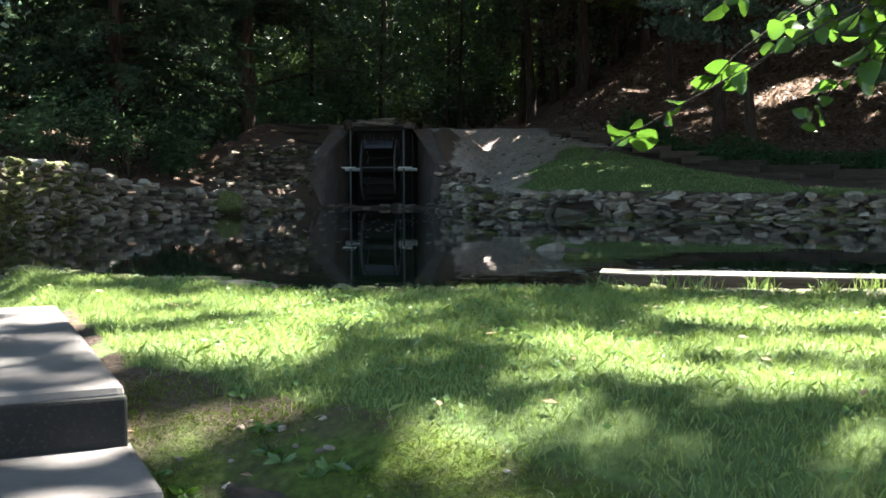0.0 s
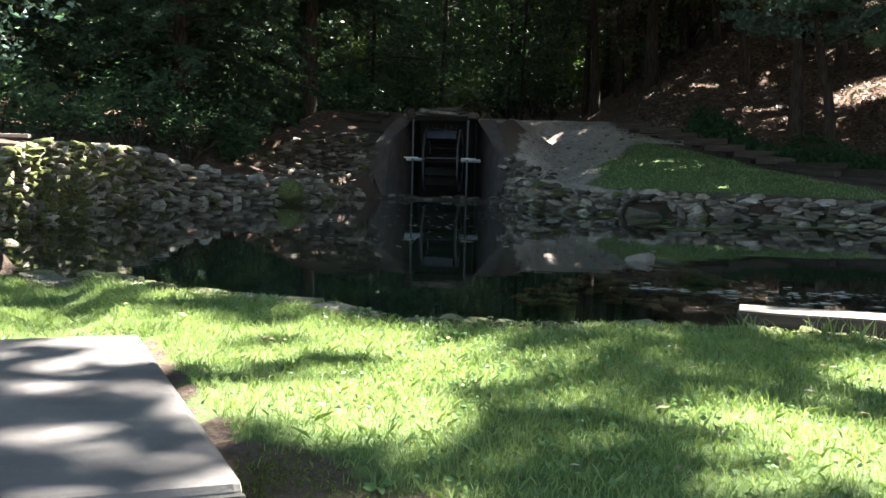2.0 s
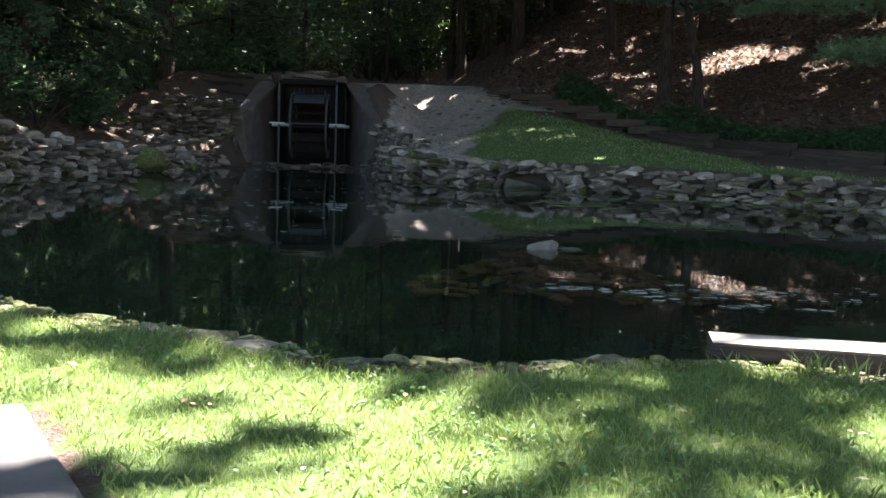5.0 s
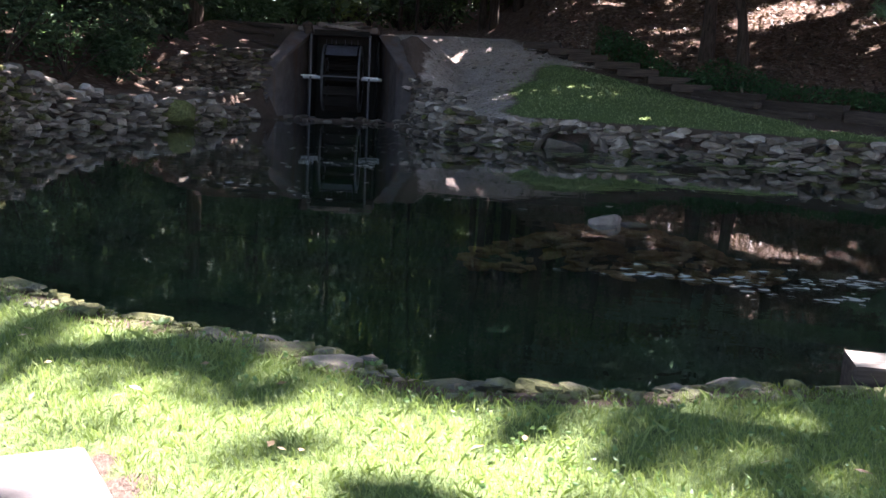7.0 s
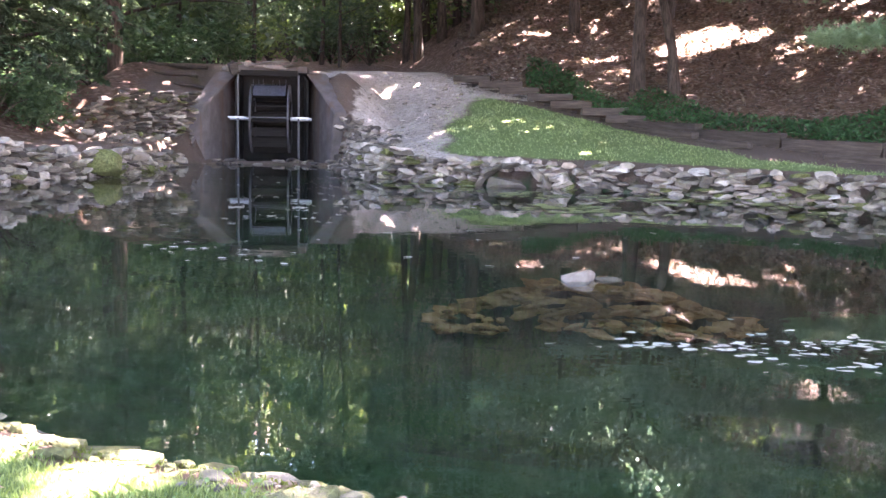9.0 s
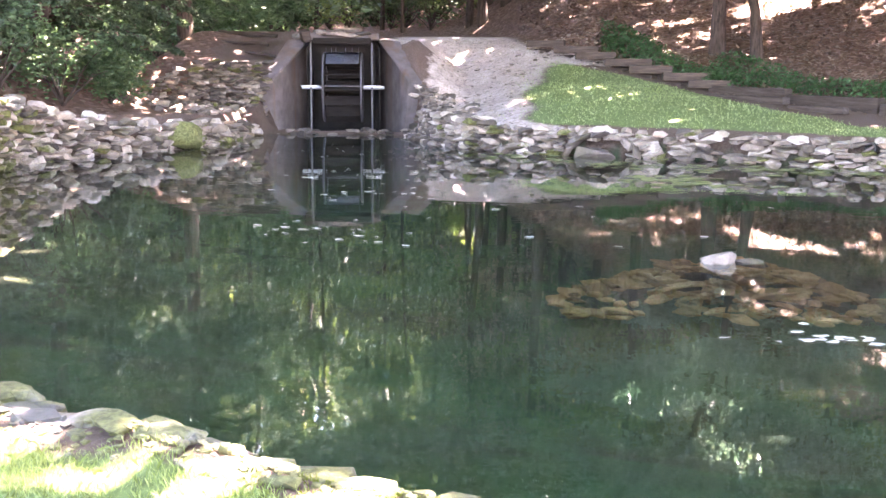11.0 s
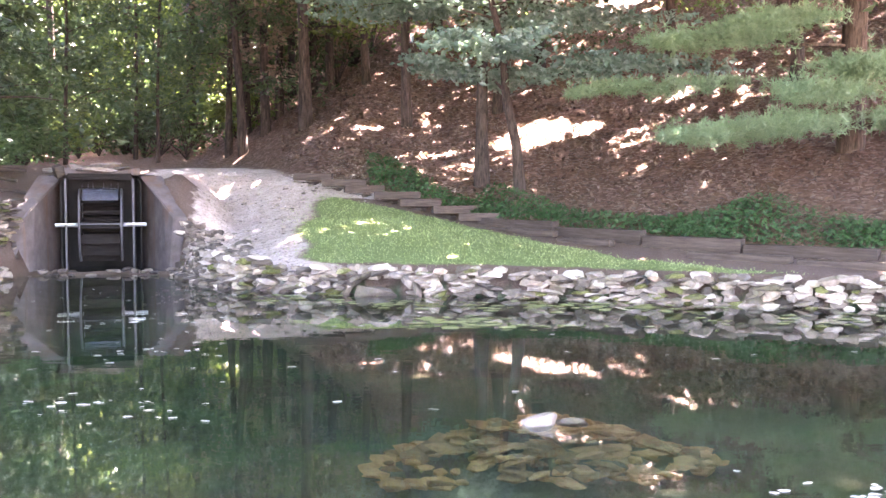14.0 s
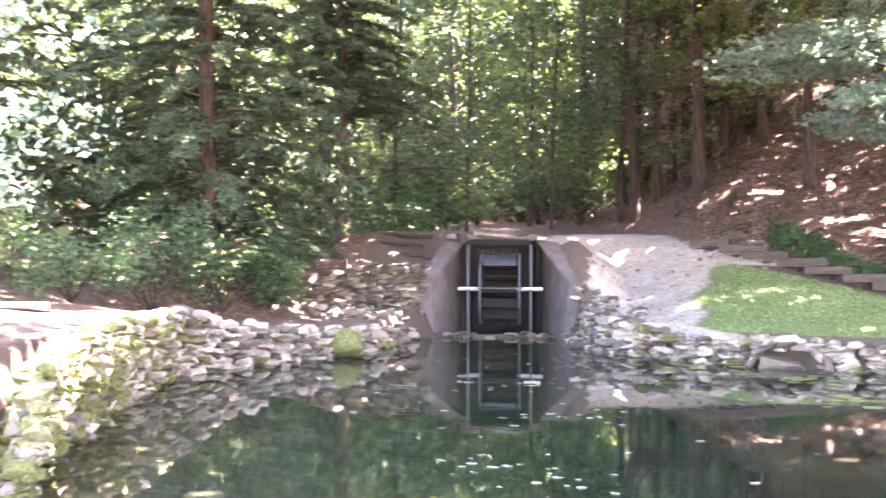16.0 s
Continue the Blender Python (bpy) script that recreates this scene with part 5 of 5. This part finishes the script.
    lone_stone("edging_stone", -2.98, 8.6, 0.14, (0.19, 0.15, 0.11), 30, M_STONE, "rounded pale stone at the grassy pond edge", 132)
    lone_stone("beam_block", -0.98, 8.86, 0.05, (0.34, 0.3, 0.2), 4, M_STONE, "stone block under the end of the beam", 133)


def build_mound():
    base = tagged(new("stone_mound"), "sunken heap of flat ochre stones below the water", "stones")
    heap = Heap(base)
    rs = random.Random(17)
    for k in range(300):
        r, a = math.sqrt(rs.random()), rs.uniform(0, 6.283)
        x, y = -1.95 + 1.5 * r * math.cos(a), 15.05 + 0.85 * r * math.sin(a)
        s = rs.uniform(0.1, 0.34)
        z = hz(x, y) + 0.06 + rs.uniform(0, 0.05)
        m = pose(x, y, min(z, -0.05), rs.uniform(-9, 9), rs.uniform(-9, 9), rs.uniform(0, 180)) @ Matrix.Diagonal((s, s * rs.uniform(0.5, 0.9), rs.uniform(0.03, 0.055), 1))
        heap.put(rs.choice(STONES_WET), m)
    heap.done()
    lone_stone("perched_stone", -2.08, 14.47, 0.03, (0.31, 0.22, 0.15), 12, M_STONE_DARK, "pale weathered stone breaking the pond surface", 140)
    lone_stone("perched_stone", -1.8, 14.52, -0.01, (0.27, 0.18, 0.08), -12, M_STONE_DARK, "flat pale stone just breaking the pond surface", 141)


def build_shore_details():
    lone_stone("mossy_boulder", -10.15, 24.35, 0.2, (0.7, 0.6, 0.55), 20, M_MOSS_BOULDER, "rounded boulder covered in yellow-green moss", 150, "boulder")
    lone_stone("wall_stone", -9.95, 25.6, 0.33, (0.6, 0.4, 0.2), 75, M_STONE, "large tan stone in the pond wall", 151)
    # the arched culvert in the low wall
    rs = random.Random(23)
    base = tagged(new("culvert_arch"), "small rough stone culvert arch at the waterline", "culvert")
    for k in range(7):
        a = math.pi * (k + 0.5) / 7
        x, z = ARCH[0] - 0.58 * math.cos(a), 0.04 + 0.33 * math.sin(a)
        pitch = math.degrees(math.atan2(0.33 * math.cos(a), 0.58 * math.sin(a)))
        ob = new("stone", rs.choice(STONES_DARK))
        ob.parent = base
        ob.matrix_basis = pose(x, ARCH[1] - 0.1 - 0.28 * (x - ARCH[0]), z, rs.uniform(-8, 8), -pitch + rs.uniform(-8, 8), -16) @ Matrix.Diagonal((0.34, 0.46, 0.11, 1))
    ob = new("stone", STONES_DARK[3])
    ob.parent = base
    ob.matrix_basis = pose(ARCH[0] - 0.08, ARCH[1] - 0.08, 0.02, 0, 6, -18) @ Matrix.Diagonal((0.75, 0.4, 0.24, 1))
    # a short drain pipe
    bm = bmesh.new()
    r = 0.085
    n = 16
    rings = []
    for yy, rr in ((-0.14, r), (0.4, r), (0.4, r * 0.82), (-0.14, r * 0.82)):
        rings.append([bm.verts.new((rr * math.cos(2 * math.pi * i / n), yy, rr * math.sin(2 * math.pi * i / n))) for i in range(n)])
    for a, b in ((0, 1), (1, 2), (2, 3), (3, 0)):
        for i in range(n):
            bm.faces.new((rings[a][i], rings[a][(i + 1) % n], rings[b][(i + 1) % n], rings[b][i]))
    ob = part("drain_pipe", bm, plain("black_pipe", (0.02, 0.02, 0.02), 0.5))
    ob.matrix_world = pose(1.32, 22.95, 0.33, 0, 0, -28)
    tagged(ob, "short black drain pipe through the low wall", "pipe")
    # stones scattered at the foot of the housing
    for k in range(34):
        x, y = rs.uniform(-10.0, -6.6), rs.uniform(28.75, 29.55)
        s = rs.uniform(0.1, 0.28)
        lone_stone("shallow_stone", x, y, max(hz(x, y), -0.03) + 0.015, (s, s * 0.7, s * 0.4), rs.uniform(0, 180), M_STONE_DARK, "small flat stone in the shallows below the wheel", 160 + k)
    # driftwood logs on the crest beside the housing
    for k, (x, y, z, yaw, ln, r) in enumerate(((-11.2, 32.0, 0.0, -6, 1.5, 0.06), (-9.7, 32.2, 0.0, -14, 0.9, 0.055), (-11.3, 31.2, 0.0, -16, 1.9, 0.045), (-10.6, 30.6, 0.0, -26, 1.4, 0.04))):
        t = np.linspace(-0.5, 0.5, 7)
        rng = np.random.default_rng(60 + k)
        V, F = tube(np.stack([t * ln, rng.normal(0, 0.03, 7), rng.normal(0, 0.015, 7)], 1), r * (1 + rng.normal(0, 0.12, 7)) * np.array([0.8, 1, 1, 1, 1, 1, 0.7]), 8)
        cap = [V[:8].mean(0), V[-8:].mean(0)]
        V = np.concatenate([V, cap])
        n = len(V)
        F = np.concatenate([F, [[i, (i + 1) % 8, n - 2, n - 2] for i in range(8)], [[n - 10 + (i + 1) % 8, n - 10 + i, n - 1, n - 1] for i in range(8)]])
        me = bpy.data.meshes.new("log")
        me.from_pydata([tuple(v) for v in V], [], [tuple(dict.fromkeys(map(int, f))) for f in F])
        me.materials.append(M_PLANK if k == 1 else M_TIE)
        ob = new("log", me)
        ob.matrix_world = pose(x, y, hz(x, y) + r * 0.8, 0, 3, yaw)
        tagged(ob, "weathered grey log lying on the dirt bank", "log", "logs on the bank")
    # flat pale board on the bank
    bm = bmesh.new()
    box(bm, Matrix.Identity(4), 1.0, 0.3, 0.06, 0.01)
    ob = part("board", bm, M_PLANK)
    ob.matrix_world = pose(-12.5, 18.3, hz(-12.5, 18.3) + 0.04, 0, 0, 25)
    tagged(ob, "weathered pale board lying on the dirt bank", "board")


def build_bench():
    x, y = -13.9, 44.0
    top = thing("bench", pose(x, y, hz(x, y), 0, 0, 10), "dark wooden picnic bench among the trees", "bench")
    for name, px, py, pz, sx, sy, sz in (("seat", 0, 0, 0.44, 1.1, 0.36, 0.05), ("backrest", 0, 0.2, 0.75, 1.1, 0.05, 0.28), ("leg", -0.45, 0, 0.21, 0.07, 0.34, 0.42), ("leg", 0.45, 0, 0.21, 0.07, 0.34, 0.42), ("post", -0.45, 0.18, 0.5, 0.07, 0.06, 0.9), ("post", 0.45, 0.18, 0.5, 0.07, 0.06, 0.9)):
        bm = bmesh.new()
        box(bm, pose(px, py, pz), sx, sy, sz, 0.008)
        part(name, bm, M_TIE, top)


def flakes(name, spots, material, label, category, seed, size, z=0.004):
    """Thin irregular flecks lying on a surface."""
    rng = np.random.default_rng(seed)
    V, F = [], []
    for (x, y, sx, sy, n) in spots:
        for k in range(n):
            cx, cy = x + rng.normal(0, sx), y + rng.normal(0, sy)
            d, ins = poly_dist(np.array([cx]), np.array([cy]), POND)
            if not ins[0]:
                continue
            s = size * rng.uniform(0.4, 1.5)
            el = rng.uniform(0.35, 0.8)
            rot = rng.uniform(-0.5, 0.5)
            m = 7
            a = np.linspace(0, 2 * np.pi, m, endpoint=False)
            r = s * rng.uniform(0.6, 1.1, m)
            px, py = r * np.cos(a), r * np.sin(a) * el
            o = len(V)
            for i in range(m):
                V.append((cx + px[i] * math.cos(rot) - py[i] * math.sin(rot), cy + px[i] * math.sin(rot) + py[i] * math.cos(rot), z + rng.uniform(0, 0.006)))
            F.append(list(range(o, o + m)))
    return tagged(arrays(name, V, F, material), label, category, kind="stuff")


def build_floating():
    flakes("floating_leaves", [(-5.75, 15.6, 0.5, 0.3, 26), (-5.35, 18.3, 0.5, 0.5, 20), (-6.4, 20.5, 1.2, 1.2, 26), (-4.6, 21.5, 0.9, 0.8, 18), (-7.5, 25, 1.0, 1.0, 14), (-1.5, 17.5, 2.5, 2.0, 26)], M_FOAM, "pale leaves and flecks floating on the pond", "debris", 3, 0.043)
    flakes("floating_scum", [(-1.6, 11.95, 0.35, 0.06, 34), (-0.9, 12.0, 0.4, 0.2, 40), (-0.3, 12.2, 0.4, 0.15, 34), (-0.6, 11.55, 0.25, 0.05, 18), (0.6, 12.4, 0.6, 0.2, 26)], M_FOAM, "broken pale scum and leaves drifting in lines", "debris", 4, 0.042)
    flakes("algae_mat", [(-1.9, 20.9, 0.45, 0.2, 50), (-1.5, 20.2, 0.4, 0.2, 40), (-0.6, 22.6, 0.9, 0.3, 50), (0.8, 22.1, 0.9, 0.3, 50), (-2.6, 22.9, 0.7, 0.4, 40), (3.4, 20.4, 1.2, 0.5, 60), (-4.3, 24.2, 0.5, 0.3, 26)], M_ALGAE, "yellow-green algae mats along the low wall", "algae", 5, 0.11)


def build_branch():
    """The twig of an overhanging tree, close by."""
    rng = np.random.default_rng(41)
    top = thing("overhanging_branch", pose(-0.13, 5.3, 1.56), "leafy green twigs hanging from an overhead branch", "branch")
    root = np.array([0.3, 0.1, -0.3])
    pieces = [tube(limb_path((5.0, -0.6, 4.5), root, 0.3, rng, 8), np.linspace(0.02, 0.006, 8), 6)]
    C, D, S = [], [], []
    ends = [(-0.74, -0.1, -0.8), (-0.52, 0, -0.66), (-0.42, 0.05, -0.6), (-0.3, 0, -0.72), (-0.38, 0.1, -0.5), (-0.2, 0, -0.62), (-0.15, 0.05, -0.48), (-0.28, 0, -0.44), (-0.05, 0, -0.54), (-0.04, 0.1, -0.66), (-0.46, -0.1, -0.45), (0.1, 0, -0.5), (0.0, 0.05, -0.42), (-0.1, -0.05, -0.38), (0.12, 0.1, -0.6), (-0.22, 0.1, -0.52)]
    for e in ends:
        e = np.array(e) * np.array([1.0, 1, 0.92])
        lp = limb_path(root * np.array([1, 1, 1]) * rng.uniform(0.4, 1.0), e, 0.06, rng, 7)
        pieces.append(tube(lp, np.linspace(0.004, 0.0015, 7), 5))
        m = 19
        q = rng.uniform(0.3, 1, m)
        c = np.stack([np.interp(q, np.linspace(0, 1, 7), lp[:, i]) for i in range(3)], 1)
        d = unit(rng.normal(0, 1, (m, 3)) * np.array([1, 0.8, 0.5]) + np.array([-0.3, 0, -0.35]))
        s = rng.uniform(0.032, 0.062, m)
        C.append(c + d * s[:, None] * 0.6)
        D.append(d)
        S.append(s)
    C, D, S = np.concatenate(C), np.concatenate(D), np.concatenate(S)
    arrays("twig", *join(pieces), M_BARK, top, True)
    for i in range(len(C)):
        V, F = rounded_leaf(C[i], D[i], S[i], rng)
        arrays("leaf", V, F, M_BRANCHLEAF, top, True)


def rounded_leaf(c, d, s, rng, wide=0.4):
    """One oval leaf with a folded midrib."""
    r = unit(np.cross(d, unit(rng.normal(size=3))))
    n = np.cross(r, d)
    t = np.linspace(0, 1, 6)
    w = s * wide * np.sin(np.pi * np.clip(t, 0.04, 0.97)) ** 0.75
    mid = c + d * ((t - 0.5) * s)[:, None] - n * (0.22 * s * t ** 2)[:, None]
    L, R = mid + r * w[:, None] + n * (w * 0.35)[:, None], mid - r * w[:, None] + n * (w * 0.35)[:, None]
    V = np.concatenate([mid, L, R])
    F = [[i, i + 1, 6 + i + 1, 6 + i] for i in range(5)] + [[i + 1, i, 12 + i, 12 + i + 1] for i in range(5)]
    return V, np.array(F)


M_BRANCHLEAF = leaf_material("bright_leaf", [(0.045, 0.09, 0.015), (0.08, 0.14, 0.022)], 0.55, 0.9, 0.25)


def build_weeds():
    rng = np.random.default_rng(52)
    spots = [(-1.81, 5.72), (-1.98, 5.95), (-1.7, 5.56), (-1.75, 5.6), (-1.58, 5.48), (-1.54, 5.5), (-1.94, 5.48), (-1.9, 5.44), (-2.06, 5.55), (-1.47, 5.48), (-1.84, 5.38), (-1.66, 5.34), (-2.0, 5.36), (-4.4, 8.95), (-3.9, 8.85), (-2.75, 8.4), (-3.62, 8.78), (-2.9, 8.45)]
    for k, (x, y) in enumerate(spots):
        z = hz(x, y)
        top = thing("weed", pose(x, y, z), "low broad-leaved weed growing in bare soil", "weed", "weeds by the landing")
        m = int(rng.integers(9, 14))
        for i in range(m):
            a = i * 2.4 + rng.uniform(-0.3, 0.3)
            s = rng.uniform(0.026, 0.055)
            d = unit(np.array([math.cos(a), math.sin(a), rng.uniform(0.15, 0.55)]))
            V, F = rounded_leaf(d * s * 0.6, d, s, rng, 0.2)
            arrays("leaf", V, F, M_CLOVER if k % 3 else M_BRANCHLEAF, top, True)
    # a rotten piece of branch in the soil
    t = np.linspace(-0.5, 0.5, 7)
    V, F = tube(np.stack([t * 0.34, 0.02 * np.sin(t * 9), 0.006 * np.cos(t * 7)], 1), np.array([0.012, 0.022, 0.026, 0.023, 0.025, 0.02, 0.008]), 8)
    ob = arrays("branch_piece", V, F, M_TIE, None, True)
    ob.matrix_world = pose(-1.7, 5.4, hz(-1.7, 5.4) + 0.02, 0, 0, -35)
    tagged(ob, "dark rotten piece of branch lying in mossy soil", "branch")
    # fallen leaves on turf, soil and steps
    n = 170
    x, y = rng.uniform(-4.6, 1.8, n), rng.uniform(4.6, 8.6, n)
    d, ins = poly_dist(x, y, POND)
    u = (x - SLAB_C[0]) * SLAB_U[0] + (y - SLAB_C[1]) * SLAB_U[1]
    v = (x - SLAB_C[0]) * SLAB_V[0] + (y - SLAB_C[1]) * SLAB_V[1]
    on = (v > 0.03) & (v < 2.3) & (u > -2.9) & (u < 2.1)
    z = height(x, y) + 0.03
    z = np.where(on, SLAB_Z - RISER * np.maximum(0, np.ceil(-u / TREAD)) + 0.012, z)
    keep = ~ins & ~(on & (rng.uniform(0, 1, n) < 0.6))
    C = np.stack([x, y, z], 1)[keep]
    D = rng.normal(0, 1, C.shape) * np.array([1, 1, 0.12])
    S = rng.uniform(0.025, 0.055, len(C))
    tagged(arrays("fallen_leaves", *flat_leaves(C, D, S, rng), M_LITTERLEAF), "scattered dry leaves on lawn and concrete", "leaves", kind="stuff")


def flat_leaves(C, D, S, rng):
    D = unit(D)
    R = unit(np.cross(D, np.array([0, 0, 1.0])) + rng.normal(0, 0.15, C.shape))
    S = S[:, None]
    up = np.array([0, 0, 1.0])
    V = np.stack([C - D * S * 0.5, C + R * S * 0.24 + up * S * 0.1, C + D * S * 0.5 + up * S * 0.06, C - R * S * 0.24 + up * S * 0.05], 1).reshape(-1, 3)
    return V, np.arange(len(V)).reshape(-1, 4)


def build_litter():
    """Dry leaves strewn over the hill and the crest."""
    rng = np.random.default_rng(64)
    n = 26000
    x, y = rng.uniform(-5, 14, n), rng.uniform(22, 46, n)
    tie_y = np.interp(x, TIE_X, TIE_Y)
    keep = (y > tie_y + 0.6) & (x + 3.4 + 0.31 * (y - 33) > 0)
    x, y = x[keep], y[keep]
    C = np.stack([x, y, height(x, y) + rng.uniform(0.01, 0.05, len(x))], 1)
    S = rng.uniform(0.09, 0.2, len(x))
    tagged(arrays("leaf_litter", *flat_leaves(C, rng.normal(0, 1, C.shape) * np.array([1, 1, 0.5]), S, rng), leaf_material("litter_leaf", [(0.06, 0.034, 0.025), (0.14, 0.085, 0.062), (0.28, 0.2, 0.16)], 0.15)), "dry brown leaf litter over the hillside", "leaf litter", kind="stuff")


def build_clods():
    """Small stones and clods in the bare soil by the steps."""
    rs = random.Random(71)
    for k in range(70):
        x, y = rs.uniform(-2.25, -0.6), rs.uniform(5.0, 6.3)
        v = (x - SLAB_C[0]) * SLAB_V[0] + (y - SLAB_C[1]) * SLAB_V[1]
        if v > -0.05 or float(lawn_mask(np.array([x]), np.array([y]))[0]) > 0.4:
            continue
        s = rs.uniform(0.012, 0.045)
        ob = new("pebble", rs.choice(STONES))
        ob.matrix_world = pose(x, y, hz(x, y) + s * 0.1, rs.uniform(-20, 20), 0, rs.uniform(0, 180)) @ Matrix.Diagonal((s, s * 0.7, s * 0.5, 1))
        tagged(ob, "small grey pebble in bare soil", "pebble", "pebbles by the steps")


def build_slope_gravel():
    """Loose small stones strewn over the worn slope beside the housing."""
    rs = random.Random(72)
    pieces = []
    base = [(np.array([v.co[:] for v in me.vertices]), np.array([p.vertices[:] for p in me.polygons])) for me in STONES[:6]]
    for k in range(1500):
        x, y = rs.uniform(-6.9, -2.6), rs.uniform(25.4, 34.5)
        if float(lawn_mask(np.array([x]), np.array([y]))[0]) > 0.3 or (y > 29.3 and x < -6.4):
            continue
        V, F = rs.choice(base)
        sz = rs.uniform(0.025, 0.06) if rs.random() < 0.85 else rs.uniform(0.07, 0.13)
        a = rs.uniform(0, 6.28)
        R = np.array([[math.cos(a), -math.sin(a), 0], [math.sin(a), math.cos(a), 0], [0, 0, 1]])
        pieces.append((V * np.array([sz, sz * 0.75, sz * 0.45]) @ R.T + np.array([x, y, hz(x, y) + sz * 0.1]), F))
    tagged(arrays("slope_gravel", *join(pieces), M_STONE), "loose small grey stones on the worn slope", "gravel", kind="stuff")


build_clods()
build_slope_gravel()
build_edge_stones()
build_mound()
build_shore_details()
build_bench()
build_floating()
build_branch()
build_weeds()
build_litter()
